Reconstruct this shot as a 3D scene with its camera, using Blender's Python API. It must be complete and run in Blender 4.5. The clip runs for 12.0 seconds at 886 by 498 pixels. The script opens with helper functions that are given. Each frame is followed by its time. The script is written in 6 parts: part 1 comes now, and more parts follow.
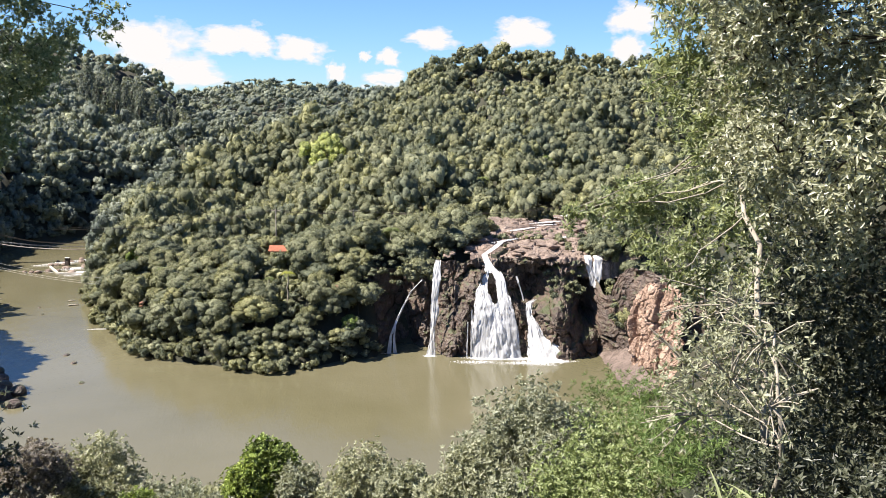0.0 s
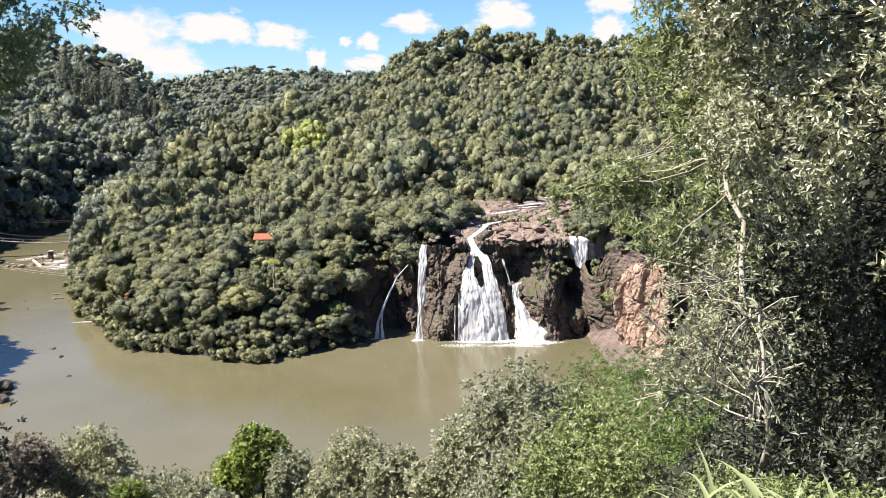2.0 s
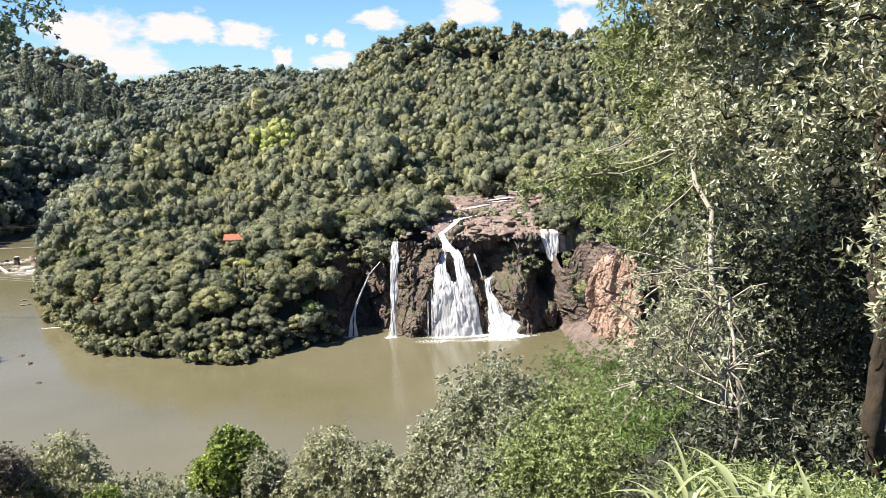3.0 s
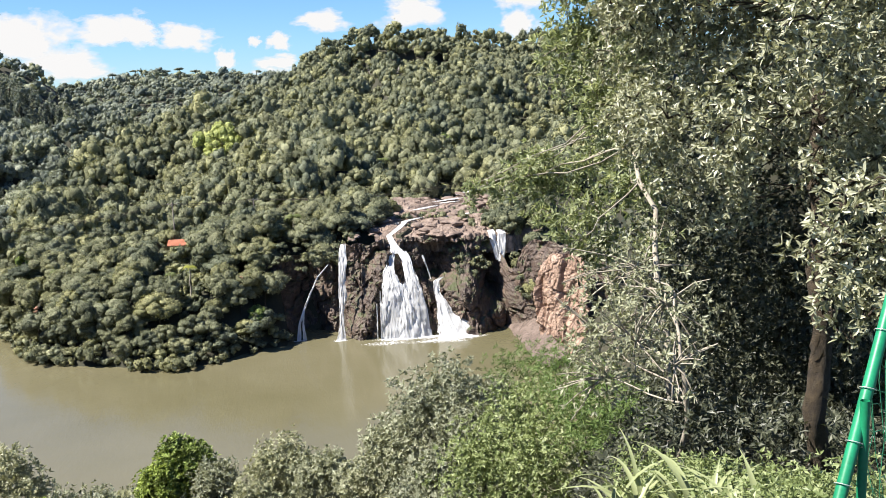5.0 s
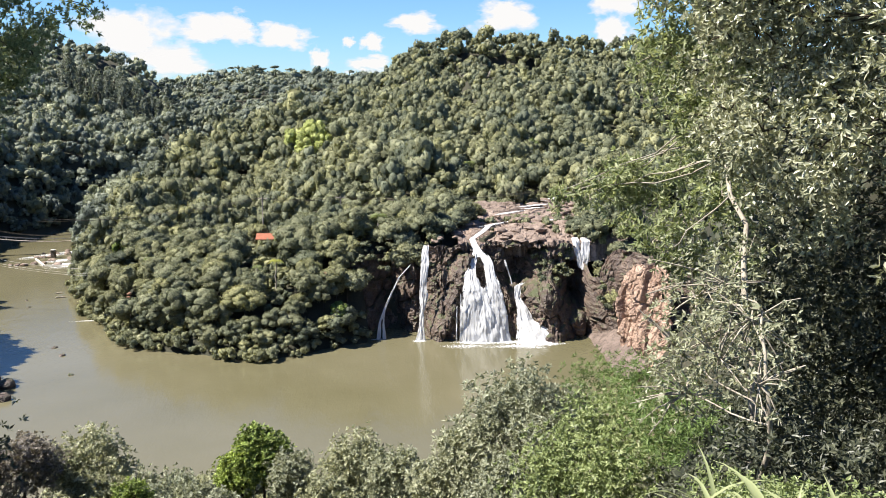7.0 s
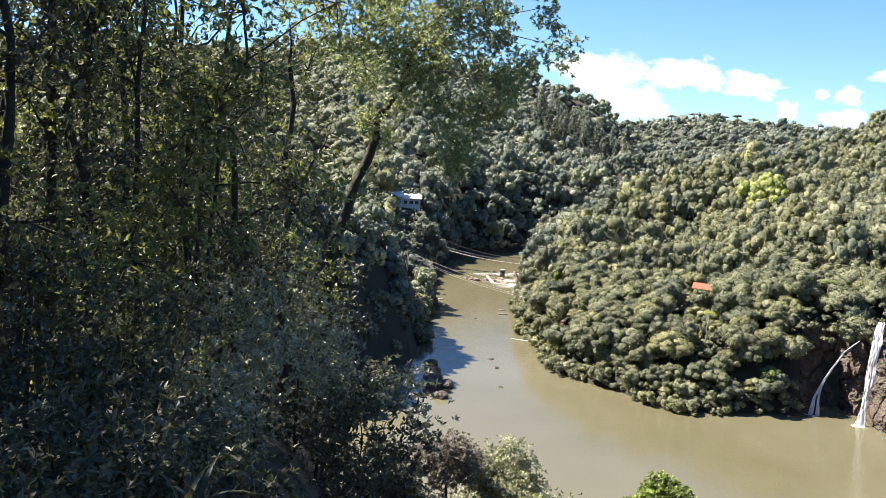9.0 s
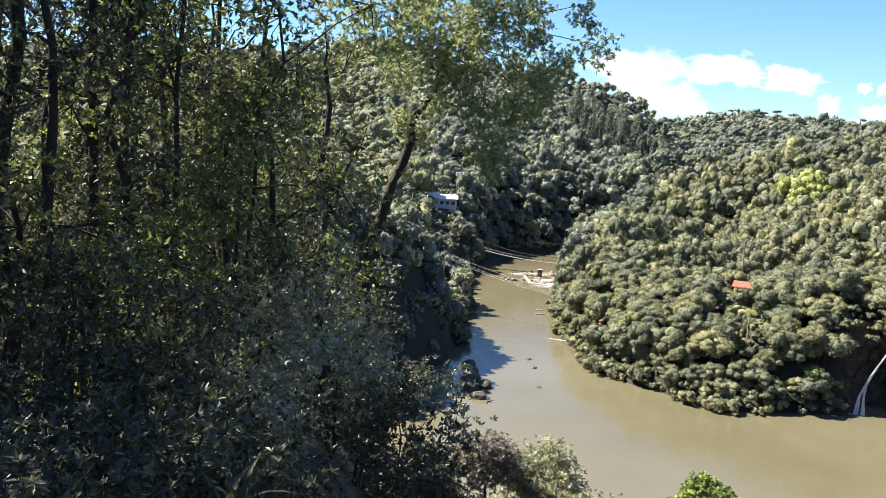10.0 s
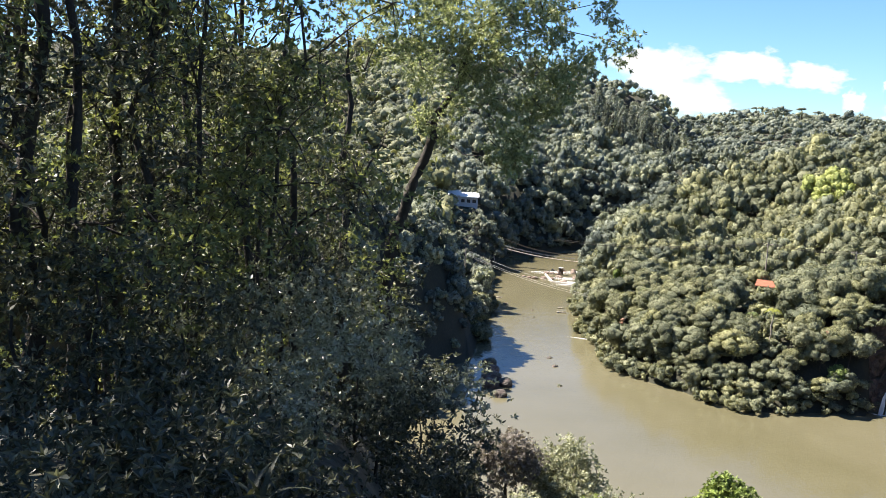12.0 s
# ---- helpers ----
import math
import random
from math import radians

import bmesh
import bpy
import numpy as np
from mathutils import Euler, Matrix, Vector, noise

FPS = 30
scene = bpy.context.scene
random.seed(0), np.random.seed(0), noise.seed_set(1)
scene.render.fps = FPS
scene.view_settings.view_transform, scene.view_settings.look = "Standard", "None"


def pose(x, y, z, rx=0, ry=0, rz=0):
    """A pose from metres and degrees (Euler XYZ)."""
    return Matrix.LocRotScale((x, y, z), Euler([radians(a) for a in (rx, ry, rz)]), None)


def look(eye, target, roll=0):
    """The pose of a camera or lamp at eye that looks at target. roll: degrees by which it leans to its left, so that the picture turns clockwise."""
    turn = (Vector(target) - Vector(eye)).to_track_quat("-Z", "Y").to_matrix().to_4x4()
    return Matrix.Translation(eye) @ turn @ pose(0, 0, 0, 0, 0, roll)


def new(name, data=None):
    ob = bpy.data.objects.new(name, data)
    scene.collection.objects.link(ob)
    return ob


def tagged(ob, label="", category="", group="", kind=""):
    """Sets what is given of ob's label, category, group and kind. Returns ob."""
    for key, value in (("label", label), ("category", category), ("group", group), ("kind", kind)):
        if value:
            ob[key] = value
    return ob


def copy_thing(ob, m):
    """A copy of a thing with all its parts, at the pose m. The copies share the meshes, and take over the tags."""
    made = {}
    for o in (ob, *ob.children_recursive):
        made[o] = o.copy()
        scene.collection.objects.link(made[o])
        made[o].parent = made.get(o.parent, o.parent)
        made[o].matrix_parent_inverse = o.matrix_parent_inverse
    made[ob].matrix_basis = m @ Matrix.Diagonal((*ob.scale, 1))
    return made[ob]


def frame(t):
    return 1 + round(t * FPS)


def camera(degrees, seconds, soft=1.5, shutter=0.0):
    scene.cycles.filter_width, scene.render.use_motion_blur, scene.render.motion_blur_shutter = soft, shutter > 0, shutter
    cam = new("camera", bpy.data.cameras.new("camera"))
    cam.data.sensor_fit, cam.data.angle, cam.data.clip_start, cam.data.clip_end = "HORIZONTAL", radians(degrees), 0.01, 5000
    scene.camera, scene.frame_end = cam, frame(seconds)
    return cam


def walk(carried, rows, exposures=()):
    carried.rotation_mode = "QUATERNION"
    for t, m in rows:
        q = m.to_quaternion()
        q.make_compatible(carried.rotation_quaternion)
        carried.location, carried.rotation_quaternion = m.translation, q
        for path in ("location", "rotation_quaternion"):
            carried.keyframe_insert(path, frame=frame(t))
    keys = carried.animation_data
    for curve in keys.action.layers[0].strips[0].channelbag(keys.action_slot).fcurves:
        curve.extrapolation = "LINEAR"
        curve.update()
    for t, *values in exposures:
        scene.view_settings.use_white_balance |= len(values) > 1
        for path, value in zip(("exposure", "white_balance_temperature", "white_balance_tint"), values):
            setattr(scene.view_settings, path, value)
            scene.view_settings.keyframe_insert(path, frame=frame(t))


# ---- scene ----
cam = camera(52.0, 12.0, soft=0.65)
EYE = (0.0, 0.0, 60.0)  # the pool's surface is z = 0
ROWS = [  # seconds, yaw, pitch, roll
    (0, 0.065, -8.782, -0.410),
    (0.5, 0.038, -9.065, -0.403),
    (1, -0.202, -9.356, -0.049),
    (1.5, -0.589, -9.614, 0.361),
    (2, -1.049, -9.780, 0.767),
    (2.5, -2.112, -9.904, 1.322),
    (3, -3.051, -10.082, 1.818),
    (5, -6.449, -10.109, 2.219),
    (5.5, -6.783, -10.123, 2.423),
    (6, -5.535, -10.496, 2.207),
    (6.5, -4.335, -10.597, 2.012),
    (7, -0.869, -9.736, 0.532),
    (7.2, 2.454, -9.091, 1.288),
    (7.5, 8.236, -8.380, 1.479),
    (7.7, 11.563, -8.132, 0.240),
    (9.3, 28.306, -7.777, -3.402),
    (9.5, 28.551, -7.836, -3.149),
    (10, 29.359, -7.847, -2.815),
    (10.5, 30.173, -7.907, -2.627),
    (11, 30.701, -7.864, -2.754),
    (11.5, 30.825, -7.916, -2.704),
    (12, 30.686, -8.036, -2.756),
]
walk(cam, [(t, pose(*EYE, 90 + p, r, y)) for t, y, p, r in ROWS],
     exposures=[(0.0, 1.50, 6560, 12), (3.0, 1.49, 6560, 11), (5.0, 1.45, 6440, 10), (7.0, 1.48, 6480, 10), (7.7, 1.59, 6560, 11), (9.3, 1.80, 6640, 12), (12.0, 1.80, 6640, 12)])

# ---- light ----
SUN_AZ, SUN_EL = 98.0, 52.0  # degrees left of +y, degrees above the horizon
_a, _e = radians(SUN_AZ), radians(SUN_EL)
SUN_DIR = Vector((-math.sin(_a) * math.cos(_e), math.cos(_a) * math.cos(_e), math.sin(_e)))
world = bpy.data.worlds.new("sky")
scene.world = world
world.use_nodes = True
wn = world.node_tree
wn.nodes.clear()
sky = wn.nodes.new("ShaderNodeTexSky")
sky.sky_type = "NISHITA"
sky.sun_disc = False
sky.sun_elevation = radians(SUN_EL)
sky.sun_rotation = radians(-SUN_AZ)
sky.altitude = 700
sky.air_density, sky.dust_density, sky.ozone_density = 1.0, 0.1, 2.5
bg = wn.nodes.new("ShaderNodeBackground")
bg.inputs["Strength"].default_value = 0.050
wo = wn.nodes.new("ShaderNodeOutputWorld")
tint = wn.nodes.new("ShaderNodeMix")
tint.data_type, tint.blend_type = "RGBA", "MULTIPLY"
tint.inputs[0].default_value = 1.0
tint.inputs[7].default_value = (0.62, 0.88, 1.22, 1)
wn.links.new(sky.outputs[0], tint.inputs[6])
wn.links.new(tint.outputs[2], bg.inputs[0])
wn.links.new(bg.outputs[0], wo.inputs[0])
sun = new("sun", bpy.data.lights.new("sun", "SUN"))
sun.data.energy, sun.data.angle, sun.data.color = 5.0, radians(0.53), (1.0, 0.95, 0.86)
sun.matrix_world = look(SUN_DIR * 100, (0, 0, 0))


# ---- materials ----
def mat(name):
    m = bpy.data.materials.new(name)
    m.use_nodes = True
    m.node_tree.nodes.clear()
    return m, m.node_tree.nodes, m.node_tree.links


def val(nodes, kind, **kw):
    n = nodes.new(kind)
    for k, v in kw.items():
        n.inputs[k].default_value = v
    return n


def noise_tex(n, l, vec, scale, detail=4.0, rough=0.6):
    t = val(n, "ShaderNodeTexNoise", Scale=scale, Detail=detail, Roughness=rough)
    l.new(vec, t.inputs["Vector"])
    return t.outputs["Fac"]


def ramp(n, l, fac, stops):
    r = n.new("ShaderNodeValToRGB")
    while len(r.color_ramp.elements) < len(stops):
        r.color_ramp.elements.new(0.5)
    for e, (p, c) in zip(r.color_ramp.elements, stops):
        e.position, e.color = p, (*c, 1)
    l.new(fac, r.inputs[0])
    return r.outputs[0]


def mixc(n, l, fac, a, b, mode="MIX"):
    m = n.new("ShaderNodeMix")
    m.data_type, m.blend_type = "RGBA", mode
    for sock, v in ((m.inputs[0], fac), (m.inputs[6], a), (m.inputs[7], b)):
        if isinstance(v, (int, float)):
            sock.default_value = v
        elif isinstance(v, tuple):
            sock.default_value = (*v, 1)
        else:
            l.new(v, sock)
    return m.outputs[2]


def math_node(n, l, op, a, b=0.0):
    m = n.new("ShaderNodeMath")
    m.operation = op
    for sock, v in ((m.inputs[0], a), (m.inputs[1], b)):
        if isinstance(v, (int, float)):
            sock.default_value = v
        else:
            l.new(v, sock)
    return m.outputs[0]


def bump(n, l, height, strength=0.5, dist=0.1):
    b = val(n, "ShaderNodeBump", Strength=strength, Distance=dist)
    l.new(height, b.inputs["Height"])
    return b.outputs[0]


def finish(n, l, shader):
    o = n.new("ShaderNodeOutputMaterial")
    l.new(shader, o.inputs[0])


def leaf_mat(name, dark, mid, light, rough=0.58, trans=0.28, spread=1.0, gloss=0.35, gap_grain=0.0, holes=0.0):
    """Leaves: each leaf has its own shade, each tree its own tint; light shines through them."""
    m, n, l = mat(name)
    geo = n.new("ShaderNodeNewGeometry")
    att = n.new("ShaderNodeAttribute")
    att.attribute_name = "tint"
    oi = n.new("ShaderNodeObjectInfo")
    leafc = ramp(n, l, geo.outputs["Random Per Island"], [(0.0, dark), (0.5, mid), (1.0, light)])
    treev = math_node(n, l, "FRACT", math_node(n, l, "ADD", att.outputs["Fac"], oi.outputs["Random"]))
    tree = ramp(n, l, treev, [(0.0, (0.60, 0.67, 0.74)), (0.35, (0.92, 0.95, 0.93)), (0.7, (1.10, 1.10, 1.05)), (1.0, (1.32, 1.28, 1.02))])
    col = mixc(n, l, spread, leafc, tree, "MULTIPLY")
    if gap_grain:
        # dark flecks paint the shaded gaps between leaves, pale ones the lit leaves
        gap_shade = noise_tex(n, l, geo.outputs["Position"], gap_grain, 3, 0.7)
        col = mixc(n, l, 1.0, col, ramp(n, l, gap_shade, [(0.33, (0.30, 0.31, 0.32)), (0.47, (0.90, 0.90, 0.90)), (0.68, (1.35, 1.35, 1.32))]), "MULTIPLY")
    p = val(n, "ShaderNodeBsdfPrincipled", Roughness=rough)
    p.inputs["Specular IOR Level"].default_value = gloss
    l.new(col, p.inputs["Base Color"])
    t = n.new("ShaderNodeBsdfTranslucent")
    if gap_grain:
        relief = bump(n, l, noise_tex(n, l, geo.outputs["Position"], gap_grain * 0.62, 3, 0.65), 1.0, 1.5 / gap_grain)
        l.new(relief, p.inputs["Normal"])
    l.new(mixc(n, l, 1.0, col, (1.14, 1.12, 0.74), "MULTIPLY"), t.inputs[0])
    mx = n.new("ShaderNodeMixShader")
    mx.inputs[0].default_value = trans
    l.new(p.outputs[0], mx.inputs[1])
    l.new(t.outputs[0], mx.inputs[2])
    if holes:
        clear = n.new("ShaderNodeBsdfTransparent")
        cut = n.new("ShaderNodeMixShader")
        gap = noise_tex(n, l, geo.outputs["Position"], holes, 2, 0.6)
        l.new(ramp(n, l, gap, [(0.47, (0, 0, 0)), (0.50, (1, 1, 1))]), cut.inputs[0])
        l.new(clear.outputs[0], cut.inputs[1])
        l.new(mx.outputs[0], cut.inputs[2])
        finish(n, l, cut.outputs[0])
        return m
    finish(n, l, mx.outputs[0])
    return m


def rock_mat(name, stops, scale=0.25, rough=0.75, bumps=0.6, moss=None, wet=0.0):
    m, n, l = mat(name)
    geo = n.new("ShaderNodeNewGeometry")
    pos = geo.outputs["Position"]
    big = noise_tex(n, l, pos, scale, 6, 0.65)
    fine = noise_tex(n, l, pos, scale * 9, 5, 0.7)
    fac = math_node(n, l, "ADD", math_node(n, l, "MULTIPLY", big, 0.65), math_node(n, l, "MULTIPLY", fine, 0.35))
    col = ramp(n, l, fac, stops)
    vor = val(n, "ShaderNodeTexVoronoi", Scale=scale * 2.2)
    vor.feature = "DISTANCE_TO_EDGE"
    warp = n.new("ShaderNodeVectorMath")
    warp.operation = "ADD"
    wn_ = val(n, "ShaderNodeTexNoise", Scale=scale * 3, Detail=3.0)
    l.new(pos, wn_.inputs["Vector"])
    l.new(pos, warp.inputs[0])
    l.new(wn_.outputs["Color"], warp.inputs[1])
    l.new(warp.outputs[0], vor.inputs["Vector"])
    crack = ramp(n, l, vor.outputs["Distance"], [(0.0, (0.35, 0.33, 0.32)), (0.06, (1, 1, 1))])
    col = mixc(n, l, 0.8, col, crack, "MULTIPLY")
    if moss:
        up = n.new("ShaderNodeSeparateXYZ")
        l.new(geo.outputs["Normal"], up.inputs[0])
        mk = math_node(n, l, "MULTIPLY", ramp(n, l, up.outputs[2], [(0.25, (0, 0, 0)), (0.75, (1, 1, 1))]),
                       ramp(n, l, noise_tex(n, l, pos, scale * 2, 4), [(0.45, (0, 0, 0)), (0.6, (1, 1, 1))]))
        col = mixc(n, l, mk, col, moss)
    p = val(n, "ShaderNodeBsdfPrincipled", Roughness=rough)
    p.inputs["Specular IOR Level"].default_value = 0.35 + wet
    l.new(col, p.inputs["Base Color"])
    h = math_node(n, l, "ADD", fine, math_node(n, l, "MULTIPLY", crack, 0.5))
    l.new(bump(n, l, h, bumps, 0.4), p.inputs["Normal"])
    finish(n, l, p.outputs[0])
    return m


def plain_mat(name, a, b, scale=6.0, rough=0.6, metal=0.0, bumps=0.2, dist=0.02):
    """A painted or natural surface with stains at two scales."""
    m, n, l = mat(name)
    tc = n.new("ShaderNodeTexCoord")
    pos = tc.outputs["Object"]
    f = math_node(n, l, "ADD", math_node(n, l, "MULTIPLY", noise_tex(n, l, pos, scale, 5), 0.6),
                  math_node(n, l, "MULTIPLY", noise_tex(n, l, pos, scale * 12, 4), 0.4))
    p = val(n, "ShaderNodeBsdfPrincipled", Roughness=rough, Metallic=metal)
    l.new(ramp(n, l, f, [(0.3, a), (0.7, b)]), p.inputs["Base Color"])
    l.new(bump(n, l, f, bumps, dist), p.inputs["Normal"])
    finish(n, l, p.outputs[0])
    return m


def ground_mat():
    m, n, l = mat("forest_floor")
    pos = n.new("ShaderNodeNewGeometry").outputs["Position"]
    f = math_node(n, l, "ADD", math_node(n, l, "MULTIPLY", noise_tex(n, l, pos, 0.08, 6), 0.5),
                  math_node(n, l, "MULTIPLY", noise_tex(n, l, pos, 2.5, 5), 0.5))
    p = val(n, "ShaderNodeBsdfPrincipled", Roughness=0.95)
    l.new(ramp(n, l, f, [(0.3, (0.012, 0.013, 0.008)), (0.5, (0.028, 0.028, 0.015)), (0.7, (0.060, 0.048, 0.028))]), p.inputs["Base Color"])
    l.new(bump(n, l, f, 0.7, 0.3), p.inputs["Normal"])
    finish(n, l, p.outputs[0])
    return m


def water_mat():
    m, n, l = mat("murky_water")
    pos = n.new("ShaderNodeNewGeometry").outputs["Position"]
    big = noise_tex(n, l, pos, 0.018, 4, 0.5)
    p = val(n, "ShaderNodeBsdfPrincipled", Roughness=0.12)
    p.inputs["IOR"].default_value = 1.33
    l.new(ramp(n, l, big, [(0.35, (0.100, 0.090, 0.049)), (0.65, (0.132, 0.119, 0.073))]), p.inputs["Base Color"])
    mp = n.new("ShaderNodeMapping")
    mp.inputs["Scale"].default_value = (1.0, 0.45, 1.0)
    mp.inputs["Rotation"].default_value = (0, 0, radians(-25))
    l.new(pos, mp.inputs[0])
    h = math_node(n, l, "ADD", noise_tex(n, l, mp.outputs[0], 0.5, 3), math_node(n, l, "MULTIPLY", noise_tex(n, l, mp.outputs[0], 2.0, 3), 0.35))
    l.new(bump(n, l, h, 0.25, 0.25), p.inputs["Normal"])
    finish(n, l, p.outputs[0])
    return m


def foam_mat():
    m, n, l = mat("falling_water")
    tc = n.new("ShaderNodeNewGeometry")
    mp = n.new("ShaderNodeMapping")
    mp.inputs["Scale"].default_value = (2.2, 1.2, 0.22)
    l.new(tc.outputs["Position"], mp.inputs[0])
    streak = noise_tex(n, l, mp.outputs[0], 1.0, 6, 0.65)
    col = ramp(n, l, streak, [(0.28, (0.66, 0.66, 0.66)), (0.46, (0.82, 0.82, 0.82)), (0.7, (0.90, 0.90, 0.90))])
    p = val(n, "ShaderNodeBsdfPrincipled", Roughness=0.55)
    l.new(col, p.inputs["Base Color"])
    l.new(bump(n, l, streak, 0.6, 0.25), p.inputs["Normal"])
    glow = n.new("ShaderNodeBsdfTranslucent")
    l.new(col, glow.inputs[0])
    body = n.new("ShaderNodeMixShader")
    body.inputs[0].default_value = 0.5
    l.new(p.outputs[0], body.inputs[1])
    l.new(glow.outputs[0], body.inputs[2])
    tr = n.new("ShaderNodeBsdfTransparent")
    mx = n.new("ShaderNodeMixShader")
    gate = n.new("ShaderNodeAttribute")
    gate.attribute_name = "cover"
    a = math_node(n, l, "ADD", math_node(n, l, "MULTIPLY", gate.outputs["Fac"], 1.6), math_node(n, l, "MULTIPLY", math_node(n, l, "SUBTRACT", streak, 0.5), 3.8))
    al = ramp(n, l, a, [(0.35, (0, 0, 0)), (0.75, (1, 1, 1))])
    l.new(al, mx.inputs[0])
    l.new(tr.outputs[0], mx.inputs[1])
    l.new(body.outputs[0], mx.inputs[2])
    finish(n, l, mx.outputs[0])
    return m


M_GROUND = ground_mat()
M_WATER = water_mat()
M_FOAM = foam_mat()
M_ROCK = rock_mat("wet_basalt", [(0.3, (0.026, 0.020, 0.016)), (0.5, (0.085, 0.058, 0.045)), (0.7, (0.22, 0.150, 0.112))], 0.22, 0.55, 0.8, (0.05, 0.06, 0.02), 0.15)
M_ROCKTOP = rock_mat("brown_basalt", [(0.3, (0.095, 0.070, 0.056)), (0.5, (0.215, 0.158, 0.125)), (0.7, (0.36, 0.29, 0.24))], 0.3, 0.8, 0.7)
M_RAMP = rock_mat("grey_brown_rock", [(0.3, (0.060, 0.043, 0.035)), (0.5, (0.13, 0.096, 0.079)), (0.7, (0.21, 0.160, 0.135))], 0.3, 0.7, 0.5)
M_CRAG = rock_mat("grey_crag", [(0.3, (0.10, 0.085, 0.075)), (0.5, (0.25, 0.22, 0.20)), (0.72, (0.42, 0.37, 0.34))], 0.3, 0.9, 0.8)
M_ROCKFACE = rock_mat("orange_rock", [(0.3, (0.17, 0.105, 0.075)), (0.5, (0.36, 0.245, 0.18)), (0.72, (0.52, 0.41, 0.33))], 0.3, 0.85, 0.8)
M_FOREST = leaf_mat("forest_leaves", (0.106, 0.111, 0.062), (0.188, 0.192, 0.114), (0.302, 0.303, 0.190), 0.62, 0.26, 1.0, 0.25, gap_grain=3.6)
# bluer than the near leaves: distance haze is painted into this colour
M_HAZYLEAF = leaf_mat("haze_tinted_leaves", (0.115, 0.130, 0.096), (0.195, 0.212, 0.164), (0.300, 0.316, 0.250), 0.62, 0.26, 1.0, 0.25, gap_grain=2.4)
M_GREYLEAF = leaf_mat("grey_green_leaves", (0.145, 0.150, 0.090), (0.255, 0.262, 0.172), (0.41, 0.415, 0.30), 0.5, 0.28, 0.3)
M_BRIGHT = leaf_mat("bright_leaves", (0.10, 0.14, 0.03), (0.20, 0.26, 0.06), (0.32, 0.38, 0.12), spread=0.5, gap_grain=2.0)
M_YELLOW = leaf_mat("yellow_leaves", (0.20, 0.23, 0.06), (0.35, 0.385, 0.11), (0.50, 0.52, 0.19), spread=0.1, gap_grain=1.6)
# darkened leaf colour for plants in shade: the shade is painted in
M_SHADELEAF = leaf_mat("shade_darkened_leaves", (0.030, 0.034, 0.020), (0.062, 0.068, 0.042), (0.150, 0.152, 0.102), 0.45, 0.25, 0.5, 0.4)
M_GLOSSY = leaf_mat("glossy_leaves", (0.125, 0.130, 0.080), (0.265, 0.272, 0.182), (0.48, 0.482, 0.38), 0.34, 0.3, 0.4, 0.7)
M_PINK = leaf_mat("pinkish_leaves", (0.11, 0.095, 0.075), (0.20, 0.175, 0.15), (0.32, 0.28, 0.25), spread=0.3)
M_FRESH = leaf_mat("light_green_leaves", (0.125, 0.152, 0.066), (0.250, 0.285, 0.150), (0.43, 0.455, 0.29), 0.42, 0.45, 0.3)
M_BRIGHTLEAF = leaf_mat("bright_shrub_leaves", (0.105, 0.135, 0.048), (0.192, 0.235, 0.092), (0.33, 0.365, 0.18), 0.45, 0.3, 0.3)
M_FERN = leaf_mat("feathery_leaves", (0.06, 0.10, 0.03), (0.11, 0.17, 0.05), (0.18, 0.24, 0.09), 0.5, 0.3, 0.3)
M_CANOPY = leaf_mat("canopy_leaves", (0.070, 0.082, 0.032), (0.150, 0.172, 0.066), (0.28, 0.30, 0.13), 0.42, 0.45, 0.4, 0.5)
M_BARK = plain_mat("bark", (0.016, 0.014, 0.010), (0.065, 0.052, 0.038), 4.0, 0.95, 0, 1.0, 0.05)
M_MOSSBARK = plain_mat("mossy_bark", (0.010, 0.008, 0.006), (0.085, 0.060, 0.034), 9.0, 0.95, 0, 1.0, 0.06)
# near-black colour paints the shade inside crowns; no branches are modelled there
M_CORESHADE = plain_mat("crown_core_shade", (0.018, 0.018, 0.010), (0.050, 0.048, 0.028), 1.5, 0.95)
M_PALEBARK = plain_mat("pale_bark", (0.16, 0.13, 0.10), (0.42, 0.38, 0.31), 4.0, 0.85, 0, 0.6, 0.02)


# ---- mesh helpers ----
def mesh_from(name, verts, faces, mats, index=None, smooth=False, attrs=None):
    """A mesh from arrays of corners and of triangles or quads."""
    me = bpy.data.meshes.new(name)
    v, f = np.asarray(verts, np.float32), np.asarray(faces, np.int32)
    k = f.shape[1]
    me.vertices.add(len(v))
    me.vertices.foreach_set("co", v.ravel())
    me.loops.add(f.size)
    me.loops.foreach_set("vertex_index", f.ravel())
    me.polygons.add(len(f))
    me.polygons.foreach_set("loop_start", np.arange(0, f.size, k, dtype=np.int32))
    me.polygons.foreach_set("use_smooth", np.full(len(f), smooth))
    for m in mats:
        me.materials.append(m)
    if index is not None:
        me.polygons.foreach_set("material_index", np.asarray(index, np.int32))
    for key, data in (attrs or {}).items():
        me.attributes.new(key, "FLOAT", "POINT").data.foreach_set("value", np.asarray(data, np.float32))
    me.update(calc_edges=True)
    return me


def part(name, data, parent, label="", m=None):
    ob = new(name, data)
    ob.parent = parent
    if m is not None:
        ob.matrix_basis = m
    if label:
        tagged(ob, label)
    return ob


def thing(name, at=(0, 0, 0), label="", category="", group="", kind="", rz=0.0, scale=1.0):
    ob = new(name)
    ob.matrix_basis = Matrix.LocRotScale(at, Euler((0, 0, radians(rz))), (scale,) * 3)
    return tagged(ob, label, category, group, kind)


